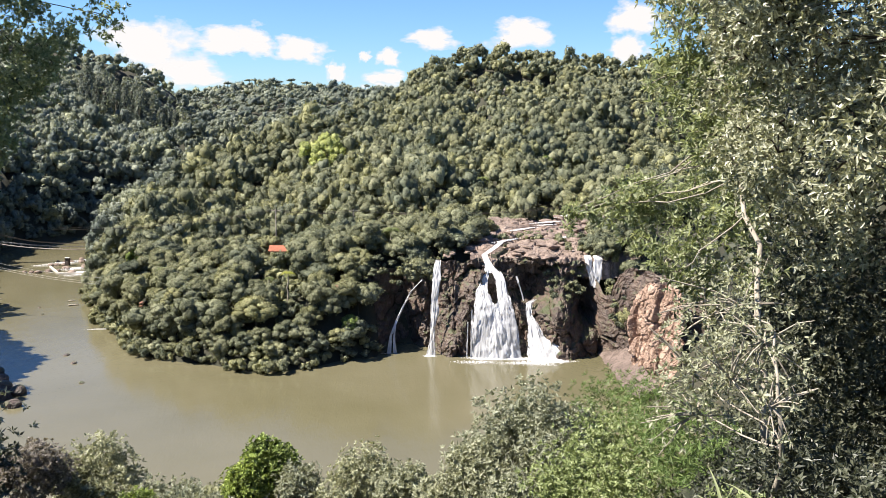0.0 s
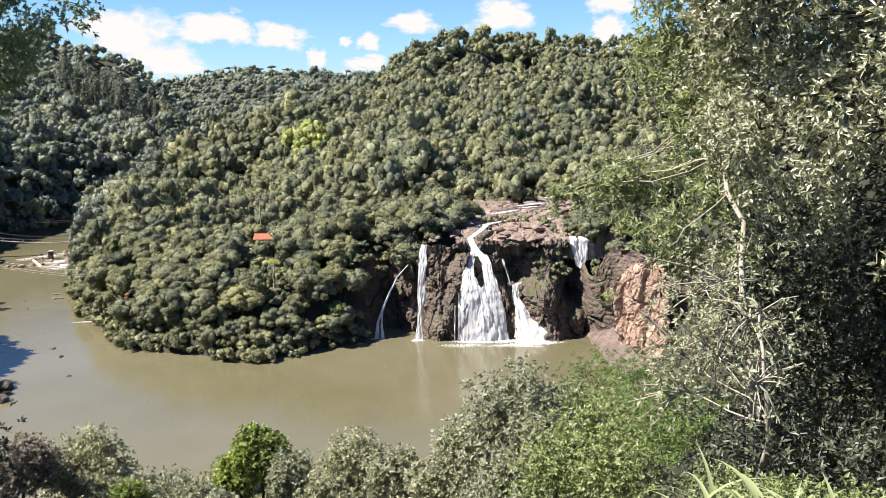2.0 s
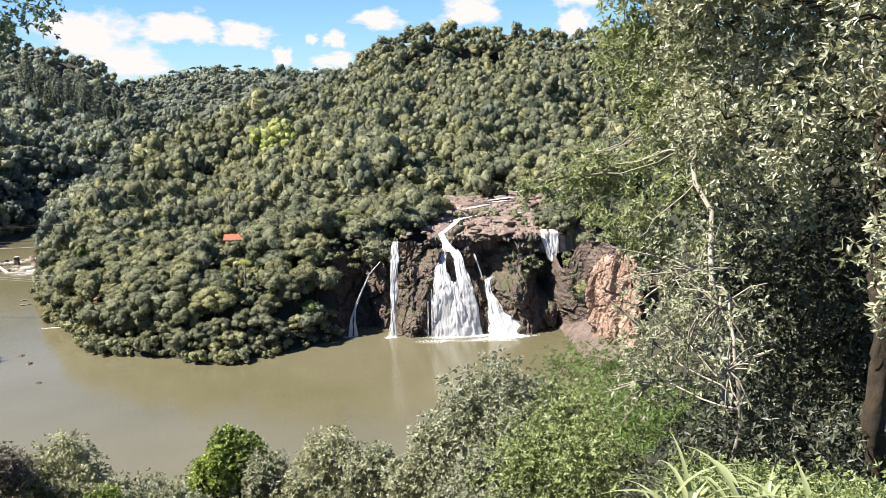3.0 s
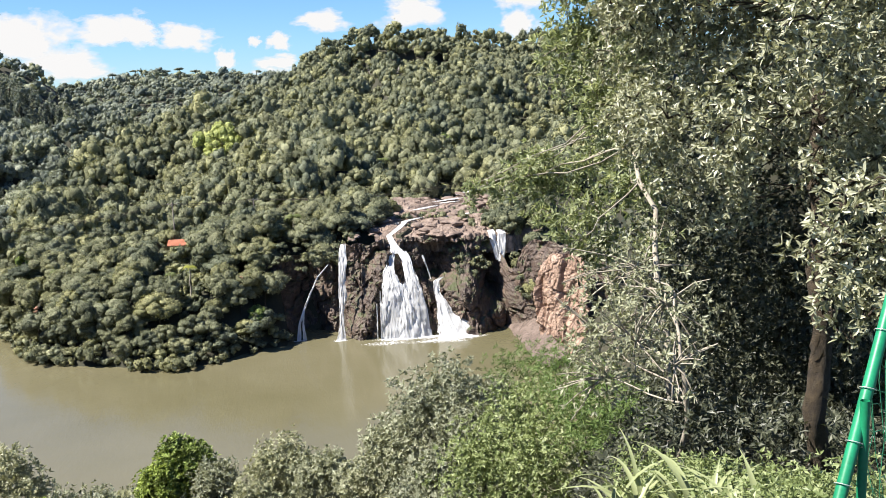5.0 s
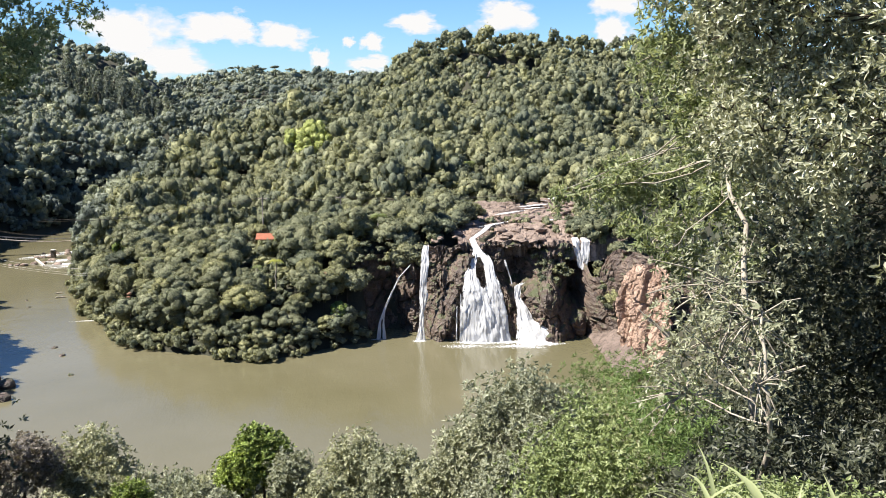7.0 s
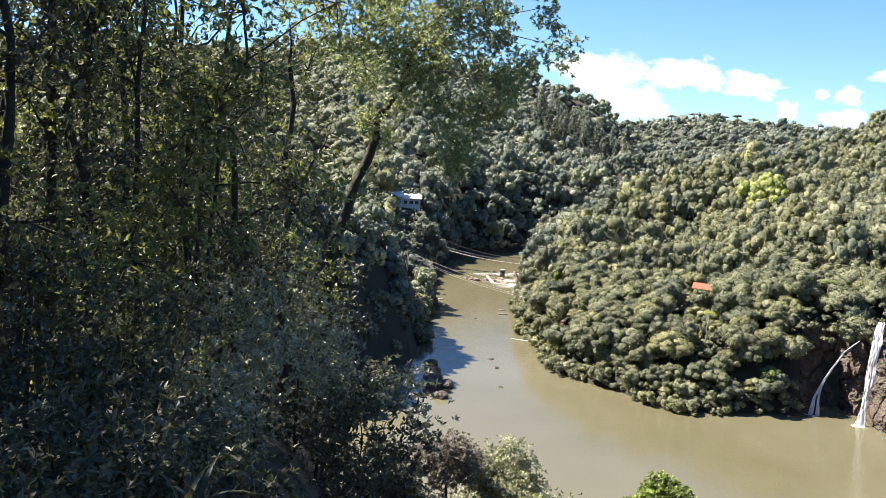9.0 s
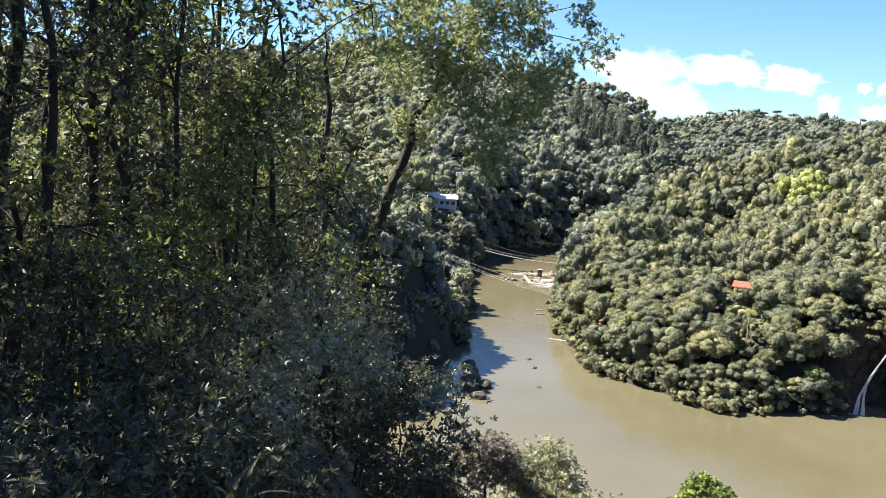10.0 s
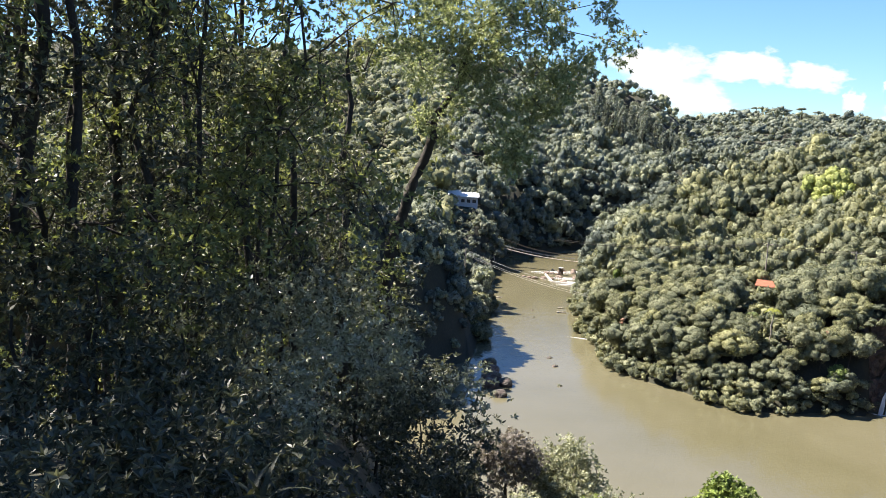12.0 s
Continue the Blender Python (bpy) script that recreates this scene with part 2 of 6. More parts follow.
def bm_mesh(name, bm, material, smooth=False):
    me = bpy.data.meshes.new(name)
    for f in bm.faces:
        f.smooth = smooth
    bm.to_mesh(me)
    bm.free()
    me.materials.append(material)
    return me


RNG = np.random.default_rng(7)


def unit(a):
    return a / np.maximum(np.linalg.norm(a, axis=-1, keepdims=True), 1e-9)


def leaf_quads(centres, normals, length, width, rng, droop=0.0, fold=0.0):
    """Pointed leaves: four corners each, at the centres, roughly facing along the normals."""
    k = len(centres)
    n = unit(normals)
    a = unit(np.cross(n, unit(rng.normal(size=(k, 3)))))
    if droop:
        a = unit(a + np.array([0, 0, -droop]))
    b = unit(np.cross(n, a))
    ln = (length * rng.uniform(0.65, 1.35, (k, 1))) / 2
    wd = (width * rng.uniform(0.65, 1.35, (k, 1))) / 2
    c = centres
    v = np.stack([c - a * ln, c + b * wd + a * ln * 0.1 + n * wd * fold, c + a * ln, c - b * wd + a * ln * 0.1 + n * wd * fold], 1).reshape(-1, 3)
    f = np.arange(4 * k).reshape(k, 4)
    return v, f


def crown_leaves(seed, radius, height, lumps, leaves, size, rng=None, spread=1.0, wild=0.25):
    """The leaf clumps of a crown whose base is at z = 0: lumps grow out of an egg, leaves lie on the lumps."""
    rng = np.random.default_rng(seed)
    d = unit(rng.normal(size=(lumps, 3)))
    d[:, 2] = np.abs(d[:, 2]) * 1.1 - 0.25
    d = unit(d)
    lr = rng.uniform(0.32, 0.56, lumps)
    reach = 1 - lr * 0.75
    cen = d * reach[:, None] * rng.uniform(0.75, 1.08, (lumps, 1))
    which = rng.choice(lumps, leaves, p=lr ** 2 / (lr ** 2).sum())
    o = unit(rng.normal(size=(leaves, 3)) + d[which] * 0.9 + np.array([0, 0, 0.25]))
    pos = cen[which] + o * lr[which, None] * rng.uniform(0.72, 1.1, (leaves, 1))
    nor = o + rng.normal(size=(leaves, 3)) * wild
    pos = pos * np.array([radius, radius, height / 1.9]) + np.array([0, 0, height * 0.47])
    return leaf_quads(pos, nor, size * 1.15, size, rng)


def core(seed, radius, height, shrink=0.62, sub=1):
    """An added dark lump in a crown: painted inner shade, which stops the light."""
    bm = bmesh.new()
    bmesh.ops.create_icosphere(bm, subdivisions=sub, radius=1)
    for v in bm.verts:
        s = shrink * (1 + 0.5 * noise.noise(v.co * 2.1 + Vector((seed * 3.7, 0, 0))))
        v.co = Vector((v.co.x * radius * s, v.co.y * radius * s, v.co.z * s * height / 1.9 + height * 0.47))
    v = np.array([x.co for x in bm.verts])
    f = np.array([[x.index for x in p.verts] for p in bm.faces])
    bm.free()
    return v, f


def quads_to_tris(f):
    return np.concatenate([f[:, [0, 1, 2]], f[:, [0, 2, 3]]])


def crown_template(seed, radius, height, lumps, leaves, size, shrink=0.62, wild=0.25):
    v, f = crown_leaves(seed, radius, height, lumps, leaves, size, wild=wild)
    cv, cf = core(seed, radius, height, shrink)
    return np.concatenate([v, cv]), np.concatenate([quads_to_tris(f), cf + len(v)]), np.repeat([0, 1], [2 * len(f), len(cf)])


def clump_template(seed, radius, height, lumps, leaves, size, sub=0):
    """A crown like a cauliflower: knobbly leafy clumps round a hidden middle, and loose leaves that break their outline."""
    rng = np.random.default_rng(seed)
    d = unit(rng.normal(size=(lumps, 3)))
    d[:, 2] = np.abs(d[:, 2]) * 1.25 - 0.30
    d = unit(d)
    lr = rng.uniform(0.25, 0.45, lumps) * (11 / lumps) ** 0.25
    cen = d * ((1 - lr * 0.85) * rng.uniform(0.70, 1.08, lumps))[:, None]
    bm = bmesh.new()
    if sub == 0:
        bmesh.ops.create_uvsphere(bm, u_segments=6, v_segments=4, radius=1)
        bmesh.ops.triangulate(bm, faces=bm.faces[:])
    else:
        bmesh.ops.create_icosphere(bm, subdivisions=sub, radius=1)
    ball = np.array([x.co for x in bm.verts])
    bf = np.array([[x.index for x in p.verts] for p in bm.faces])
    bm.free()
    vs, fs, base = [], [], 0
    for k in range(lumps):
        w = ball * (1 + rng.normal(size=(len(ball), 1)) * (0.08 if sub == 1 else 0.17)) * np.array([1, 1, 0.9])
        w = w * lr[k] + cen[k]
        mid = w[bf].mean(1)
        far = np.linalg.norm(mid[:, None] - cen[None], axis=2) / lr[None]
        far[:, k] = 9
        keep = (far.min(1) > 0.85) & (mid[:, 2] - cen[k, 2] > -0.62 * lr[k])
        vs.append(w)
        fs.append(bf[keep] + base)
        base += len(w)
    cv, cf = np.concatenate(vs), np.concatenate(fs)
    which = rng.choice(lumps, leaves, p=lr ** 2 / (lr ** 2).sum())
    u = unit(rng.normal(size=(leaves, 3)) + d[which] * 0.8 + np.array([0, 0, 0.35]))
    pos = cen[which] + u * lr[which, None] * rng.uniform(0.90, 1.32, (leaves, 1))
    form = np.array([radius, radius, height / 1.9])
    up = np.array([0, 0, height * 0.47])
    v, f = leaf_quads(pos * form + up, u + rng.normal(size=u.shape) * 0.55, size * 1.25, size, rng)
    return np.concatenate([v, cv * form + up]), np.concatenate([quads_to_tris(f), cf + len(v)]), np.zeros(2 * len(f) + len(cf), int)


def stamp(templates, places, rng):
    """One soup of triangles: a template at each place (x, y, z, scale). Returns corners, triangles, tint and material index."""
    vs, fs, ts, ix, base = [], [], [], [], 0
    pick = rng.integers(0, len(templates), len(places))
    turn = rng.uniform(0, 2 * np.pi, len(places))
    tall = rng.uniform(0.85, 1.45, len(places))
    tint = rng.uniform(0, 1, len(places))
    for k, (tv, tf, ti) in enumerate(templates):
        sel = np.where(pick == k)[0]
        if not len(sel):
            continue
        c, s = np.cos(turn[sel])[:, None], np.sin(turn[sel])[:, None]
        sc = places[sel, 3][:, None]
        x = (c * tv[:, 0] - s * tv[:, 1]) * sc + places[sel, 0][:, None]
        y = (s * tv[:, 0] + c * tv[:, 1]) * sc + places[sel, 1][:, None]
        z = tv[:, 2] * sc * tall[sel][:, None] + places[sel, 2][:, None]
        vs.append(np.stack([x, y, z], -1).reshape(-1, 3))
        fs.append((tf[None] + (np.arange(len(sel)) * len(tv))[:, None, None]).reshape(-1, 3) + base)
        ts.append(np.repeat(tint[sel], len(tv)))
        ix.append(np.tile(ti, len(sel)))
        base += len(sel) * len(tv)
    return np.concatenate(vs), np.concatenate(fs), np.concatenate(ts), np.concatenate(ix)


# ---- the lie of the land ----
def near_line(x, y, pts):
    """Distance to a crest line, and the crest's height at the nearest place."""
    best, zc = np.full(np.shape(x), 1e9), np.zeros(np.shape(x))
    for (ax, ay, az), (bx, by, bz) in zip(pts, pts[1:]):
        dx, dy = bx - ax, by - ay
        t = np.clip(((x - ax) * dx + (y - ay) * dy) / (dx * dx + dy * dy), 0, 1)
        d = np.hypot(x - ax - t * dx, y - ay - t * dy)
        zc = np.where(d < best, az + t * (bz - az), zc)
        best = np.minimum(best, d)
    return best, zc


def step(a, b, x):
    t = np.clip((x - a) / (b - a), 0, 1)
    return t * t * (3 - 2 * t)


PLATEAU = [(420, 560, 85), (130, 586, 85), (45, 597, 92), (12, 600, 93), (4, 597, 87)]
SPUR = [(-9, 590, 60), (-27, 559, 46), (-62, 476, 63), (-96, 400, 33), (-107, 355, 17), (-107, 312, 21)]
HEADLAND = [(-107, 306, 21), (-96, 268, 17), (-76, 256, 14), (-45, 246, 19), (-16, 250, 22.5), (50, 266, 24)]
FALLS = [(-16, 242, 21.5), (20, 243, 22.5), (54, 240, 22)]
FAR = [(900, 1100, 90), (60, 1150, 72), (-60, 1138, 75.5), (-150, 1115, 80), (-210, 1102, 82), (-300, 1080, 73), (-520, 1000, 70)]
LEFT = [(-200, 756, 46), (-222, 748, 73), (-244, 741, 88), (-276, 730, 99), (-311, 715, 105), (-420, 660, 116), (-640, 560, 118), (-900, 300, 110)]
LBANK = [(-152, 110, 46), (-136, 165, 44), (-127, 200, 33), (-150, 240, 19), (-176, 262, 17), (-206, 340, 19), (-290, 420, 42)]
RBANK = [(60, 240, 21), (58, 196, 21), (80, 150, 27), (150, 90, 48), (300, 0, 60)]
CHANNEL = [(12, 234, 22.2), (24, 255, 23.9), (40, 300, 25.5), (70, 360, 27), (140, 420, 29), (260, 470, 31)]
# the river: centre line and half its width
RIVER = [(20, 189, 27), (-8, 188, 27), (-34, 177, 22), (-54, 178.5, 22.5), (-70, 187.5, 22), (-84.6, 200.4, 17), (-104.6, 234.4, 14.5), (-123.5, 266.5, 12), (-146, 325, 20), (-168, 372, 16), (-150, 420, 13), (-100, 480, 10)]


def height(x, y):
    x, y = np.asarray(x, float), np.asarray(y, float)
    d = np.hypot(x, y)
    az = np.degrees(np.arctan2(-x, y))
    hs = []
    r, z = near_line(x, y, PLATEAU)
    hs.append(z - 5 * step(4, 20, r) - (6 + 5 * step(0.5, 1.6, -np.degrees(np.arctan2(-x, y))) * step(-8, -6.6, np.degrees(np.arctan2(-x, y)))) * step(22, 31, r) - 0.160 * r - 0.12 * np.maximum(r - 270, 0) - 0.35 * np.maximum(-12 - x, 0))
    r, z = near_line(x, y, SPUR)
    hs.append(z - 0.235 * r)
    r, z = near_line(x, y, HEADLAND)
    hs.append(z - 0.26 * r - 0.30 * np.maximum(r - 20, 0))
    r, z = near_line(x, y, FALLS)
    hs.append(z - 4.0 * np.maximum(r - 11.5, 0))
    r, z = near_line(x, y, FAR)
    hs.append(z - 0.16 * r)
    r, z = near_line(x, y, LEFT)
    hs.append(z - 11 * step(2, 40, r) - 0.20 * r)
    r, z = near_line(x, y, LBANK)
    hs.append(z - 2.2 * np.maximum(r - 6, 0))
    r, z = near_line(x, y, RBANK)
    hs.append(z - 1.6 * np.maximum(r - 7, 0))
    s = 0.52 - 0.27 * step(8, 20, -az) - 0.28 * step(25, 38, az)
    hs.append(58.90 - s * np.minimum(d, 26) - 0.47 * np.maximum(d - 26, 0) * np.where((az > -60) & (az < 75), 1, 0.3))
    h = np.stack(hs)
    k = 2.0
    m = h.max(0)
    z = m + k * np.log(np.exp((h - m) / k).sum(0)) - 0.6
    r, zc = near_line(x, y, CHANNEL)
    z = np.where(y > 225, np.minimum(z, zc + 0.55 * np.maximum(r - 15, 0)), z)
    r, w = near_line(x, y, RIVER)
    wob = 2.2 * np.sin(x * 0.13 + 0.9 * np.sin(y * 0.11)) + 1.4 * np.sin(y * 0.21 + x * 0.07)
    z = np.minimum(z, -2.5 + (1.15 + 1.2 * step(0, 14, -0.47 * y - x)) * np.maximum(r - w + wob * 0.7, -2))
    z = np.where((x > -16) & (x < 42) & (y < 229) & (y > 185), np.minimum(z, -2.0), z)
    z = z + np.where(d > 150, 2.0 * np.sin(x * 0.031 + 1.3 * np.sin(y * 0.021)) * np.sin(y * 0.027 + 0.7) * step(15, 35, z), 0)
    return np.maximum(z, -4.0)


def ground_sheet():
    az = np.concatenate([np.arange(-34, 62, 0.5), np.arange(62, 326, 3.0)])
    rings = np.concatenate([[0.0], np.geomspace(1.2, 4600, 210)])
    a, r = np.meshgrid(np.radians(az), rings)
    x, y = -np.sin(a) * r, np.cos(a) * r
    z = height(x, y)
    n, k = len(rings), len(az)
    i, j = np.meshgrid(np.arange(n - 1), np.arange(k), indexing="ij")
    j2 = (j + 1) % k
    f = np.stack([i * k + j, (i + 1) * k + j, (i + 1) * k + j2, i * k + j2], -1).reshape(-1, 4)
    me = mesh_from("ground", np.stack([x, y, z], -1).reshape(-1, 3), f, [M_GROUND], smooth=True)
    tagged(new("ground", me), "forested valley floor and hillsides of dark leafy soil", "ground", kind="structure")


ground_sheet()


def water_sheet():
    bm = bmesh.new()
    bmesh.ops.create_grid(bm, x_segments=60, y_segments=60, size=260)
    ob = new("water", bm_mesh("water", bm, M_WATER))
    ob.location = (-60, 230, 0)
    tagged(ob, "murky olive-brown river pool below the waterfall", "water", kind="structure")


water_sheet()

# ---- woods ----
def scatter(dmin, dmax, az0, az1, spacing, rng, keep, low=0.5):
    """Places for trees, roughly evenly spread over a sector of the plan, on dry land."""
    out = []
    for r in np.arange(dmin, dmax, spacing * 0.87):
        a = np.arange(np.radians(az0), np.radians(az1), spacing / r)
        a = a + rng.uniform(-0.42, 0.42, len(a)) * spacing / r
        rr = r + rng.uniform(-0.42, 0.42, len(a)) * spacing
        out.append(np.stack([-np.sin(a) * rr, np.cos(a) * rr], -1))
    p = np.concatenate(out)
    z = height(p[:, 0], p[:, 1])
    ok = (z > low) & keep(p[:, 0], p[:, 1], z)
    return p[ok], z[ok]


def open_ground(x, y, z):
    """Where no tree stands: the rocky river bed above the falls, the cliffs, the hut's yard."""
    r, _ = near_line(x, y, CHANNEL)
    bed = ((r < 11) | ((r < 20) & (x > 12 + 0.37 * (y - 234)) & (y < 285))) & (y > 215) & (y < 292) & (x > 6)
    face = (x > -17) & (x < 45) & (y < 230) & (y > 184)
    yard = np.hypot(x + 45.6, y - 249.5) < 4.2
    yard |= (np.abs(x + 0.179 * y) < 6.0) & (y > 221) & (y < 253)
    yard |= (np.abs(x + 38.0) < 3.0) & (y > 212) & (y < 224)
    yard |= (np.abs(x + 14.0) < 3.5) & (y > 232) & (y < 247)
    yard |= (np.hypot(x + 194, y - 342) < 15) | ((np.abs(x + 0.567 * y) < 11.5) & (y > 272) & (y < 345))
    r, _ = near_line(x, y, PLATEAU)
    az = np.degrees(np.arctan2(-x, y))
    crag = (az < -2.0) & (az > -4.8) & (r > 22) & (r < 34) & (np.sin(x * 0.9) + np.sin(y * 1.3) > -0.9)
    return ~(bed | face | yard | crag)


def valley(x, y):
    """True beyond the spur, in the side valley upriver."""
    ys = [p[1] for p in SPUR[::-1]]
    xs = [p[0] for p in SPUR[::-1]]
    return x < np.interp(y, ys, xs) - 14


def behind_hill(x, y, z):
    """True where a rise of the land lies between the lookout and the place: there coarser crowns do."""
    hid = np.zeros(len(x), bool)
    el = (z + 19 - 60) / np.hypot(x, y)
    for s in np.linspace(0.3, 0.97, 44):
        hid |= (height(x * s, y * s) - 60) / (np.hypot(x, y) * s) > el
    return hid


def wood(name, label, material, templates, coarse, xy, z, rng, lo, hi, lift=0.8):
    hid = behind_hill(xy[:, 0], xy[:, 1], z)
    size = rng.uniform(lo, hi, len(xy)) * np.where(rng.uniform(size=len(xy)) < 0.12, 1.3, 1.0)
    pl = np.column_stack([xy, z + lift, size])
    gone = hid & (rng.uniform(size=len(xy)) < 0.35)
    pl[gone, 3] = 0
    pl, hid = pl[~gone], hid[~gone]
    v, f, t, i = stamp(templates, pl[~hid], rng)
    if hid.any():
        v2, f2, t2, i2 = stamp(coarse, pl[hid], rng)
        v, f, t, i = np.concatenate([v, v2]), np.concatenate([f, f2 + len(v)]), np.concatenate([t, t2]), np.concatenate([i, i2])
    return tagged(new(name, mesh_from(name, v, f, [material, M_CORESHADE], i, True, attrs={"tint": t})), label, "forest", kind="stuff")


rng = np.random.default_rng(3)
COARSE_T = [clump_template(90 + k, 4.4, 7.0, 4, 8, 1.5, 1) for k in range(3)]
HILL_T = [clump_template(20 + k, 3.7, 6.8, 12, 270, 0.36) for k in range(8)]
SLOPE_T = [clump_template(30 + k, 4.3, 7.4, 10, 140, 0.50) for k in range(8)]
FAR_T = [clump_template(40 + k, 5.0, 7.8, 7, 40, 0.8, 1) for k in range(6)]
xy, z = scatter(300, 450, -20, 31, 6.0, rng, lambda x, y, z: open_ground(x, y, z) & ~valley(x, y))
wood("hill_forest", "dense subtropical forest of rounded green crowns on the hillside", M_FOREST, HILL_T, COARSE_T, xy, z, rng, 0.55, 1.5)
xy, z = scatter(450, 680, -20, 20, 7.4, rng, lambda x, y, z: open_ground(x, y, z) & ~valley(x, y))
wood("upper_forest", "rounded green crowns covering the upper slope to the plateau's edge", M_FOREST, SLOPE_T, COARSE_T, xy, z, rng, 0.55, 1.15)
xy, z = scatter(540, 640, -20, 2, 4.8, rng, lambda x, y, z: open_ground(x, y, z) & (np.abs(near_line(x, y, PLATEAU)[0] - 25) < 9))
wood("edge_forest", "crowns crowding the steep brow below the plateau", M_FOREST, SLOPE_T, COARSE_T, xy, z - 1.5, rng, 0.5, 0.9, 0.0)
# the haze-blue leaf colour sets the valley apart from the spur
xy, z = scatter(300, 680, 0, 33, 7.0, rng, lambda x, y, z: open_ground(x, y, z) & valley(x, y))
wood("valley_forest", "crowns filling the side valley upriver, leaf colour blued for haze", M_HAZYLEAF, SLOPE_T, COARSE_T, xy, z, rng, 0.6, 1.35)
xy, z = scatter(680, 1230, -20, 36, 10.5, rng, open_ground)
wood("far_forest", "far woods on the ridges of the valley, leaf colour blued for haze", M_HAZYLEAF, FAR_T, COARSE_T, xy, z, rng, 0.6, 1.3)
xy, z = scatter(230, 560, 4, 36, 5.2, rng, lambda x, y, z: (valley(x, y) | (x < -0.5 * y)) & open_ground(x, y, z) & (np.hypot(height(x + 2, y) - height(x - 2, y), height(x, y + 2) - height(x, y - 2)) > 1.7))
wood("gorge_forest", "dark trees clinging to the steep sides of the gorge", M_HAZYLEAF, SLOPE_T, COARSE_T, xy, z - 1.6, rng, 0.55, 1.0, 0.0)
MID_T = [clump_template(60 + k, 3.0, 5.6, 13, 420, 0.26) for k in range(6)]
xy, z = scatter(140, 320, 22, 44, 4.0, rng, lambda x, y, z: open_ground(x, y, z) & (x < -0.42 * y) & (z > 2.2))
wood("bank_forest", "shaded dark trees on the steep river bank", M_HAZYLEAF, HILL_T, COARSE_T, xy, z - 1.2, rng, 0.4, 0.8, 0.0)


def tube(pts, radii, sides=7):
    """A tapered limb along the points."""
    p = np.asarray(pts, float)
    t = unit(np.gradient(p, axis=0))
    a = unit(np.cross(t, np.array([0.31, 0.17, 0.93])))
    b = np.cross(t, a)
    ang = np.linspace(0, 2 * np.pi, sides, endpoint=False)
    r = np.asarray(radii, float)[:, None, None]
    v = p[:, None] + r * (np.cos(ang)[None, :, None] * a[:, None] + np.sin(ang)[None, :, None] * b[:, None])
    n = len(p)
    i, j = np.meshgrid(np.arange(n - 1), np.arange(sides), indexing="ij")
    f = np.stack([i * sides + j, i * sides + (j + 1) % sides, (i + 1) * sides + (j + 1) % sides, (i + 1) * sides + j], -1).reshape(-1, 4)
    return v.reshape(-1, 3), f


def join(parts):
    vs, fs, base = [], [], 0
    for v, f in parts:
        vs.append(v)
        fs.append(f + base)
        base += len(v)
    return np.concatenate(vs), np.concatenate(fs)


def bend(a, b, sag, rng, n=6):
    """Points from a to b along an uneven, slightly bent line."""
    a, b = np.asarray(a, float), np.asarray(b, float)
    t = np.linspace(0, 1, n)[:, None]
    w = rng.normal(size=(n, 3)) * np.linalg.norm(b - a) * 0.025
    w[0] = w[-1] = 0
    return a + (b - a) * t + np.array([0, 0, 1.0]) * sag * np.sin(np.pi * t) + w


# headland trees: a few kinds, then copies
def wild_tree(seed, radius, tall, material):
    rg = np.random.default_rng(seed)
    root = thing("tree", label="grey-green subtropical tree with a rounded crown", category="tree", group="trees on the headland")
    v, f = tube(bend((0, 0, -1.0), (0.3, 0.2, tall * 0.6), 0, rg), np.linspace(0.17, 0.07, 6), 6)
    part("trunk", mesh_from("trunk", v, f, [M_BARK], smooth=True), root)
    v, f, i = clump_template(seed, radius * 1.12, tall * 0.86, 22, 1250, 0.22, 2)
    v[:, 2] += tall * 0.14
    part("crown", mesh_from("crown", v, f, [M_FOREST, M_CORESHADE], i, True), root)
    return root


KINDS = [wild_tree(100 + k, 2.7 + 0.12 * (k % 4), 5.2 + 0.5 * (k % 3), M_FOREST) for k in range(9)]
xy, z = scatter(196, 300, -12, 24, 5.1, rng, lambda x, y, z: open_ground(x, y, z) & (x > -0.44 * y))
order = np.argsort(np.hypot(xy[:, 0], xy[:, 1]))
xy, z = xy[order], z[order]
for k, ((x, y), h) in enumerate(zip(xy[:290], z[:290])):
    s = float(rng.uniform(0.85, 1.7))
    low = 0.9 if h < 2.5 else 1.0
    m = Matrix.LocRotScale((x, y, h - 0.3), Euler((0, 0, float(rng.uniform(0, 6.28)))), None)
    src = KINDS[k % 9]
    if k < 9:
        src.matrix_basis = m
    else:
        copy_thing(src, m).scale = (s * low, s * low, s * low * float(rng.uniform(0.85, 1.2)))
if len(xy) > 290:
    wood("headland_forest", "dense grey-green trees further up the headland", M_FOREST, MID_T, COARSE_T, xy[290:], z[290:], rng, 0.7, 1.3, 0.4)


# shrubs that hang over the shoreline and cap the cliff
BUSH_T = [clump_template(70 + k, 1.6, 2.4, 6, 120, 0.22) for k in range(5)]
rng = np.random.default_rng(12)
xy, z = scatter(196, 330, -12, 28, 2.3, rng, lambda x, y, z: (z < 5.5) & ~((x > -15) & (x < 60)), -1.6)
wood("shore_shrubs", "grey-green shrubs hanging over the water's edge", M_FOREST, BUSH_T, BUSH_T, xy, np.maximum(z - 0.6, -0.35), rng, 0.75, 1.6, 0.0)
xy, z = scatter(224, 300, -14, 6, 3.2, rng, lambda x, y, z: (z > 15) & (x > -20) & (x < 54) & (rng.uniform(size=len(x)) < np.where((np.abs(x - 12 - 0.37 * (y - 232)) < 12) | (x > 8) & (x < 36) & (y < 245), np.where(y > 250, 0.35, 0.10), 0.85)))
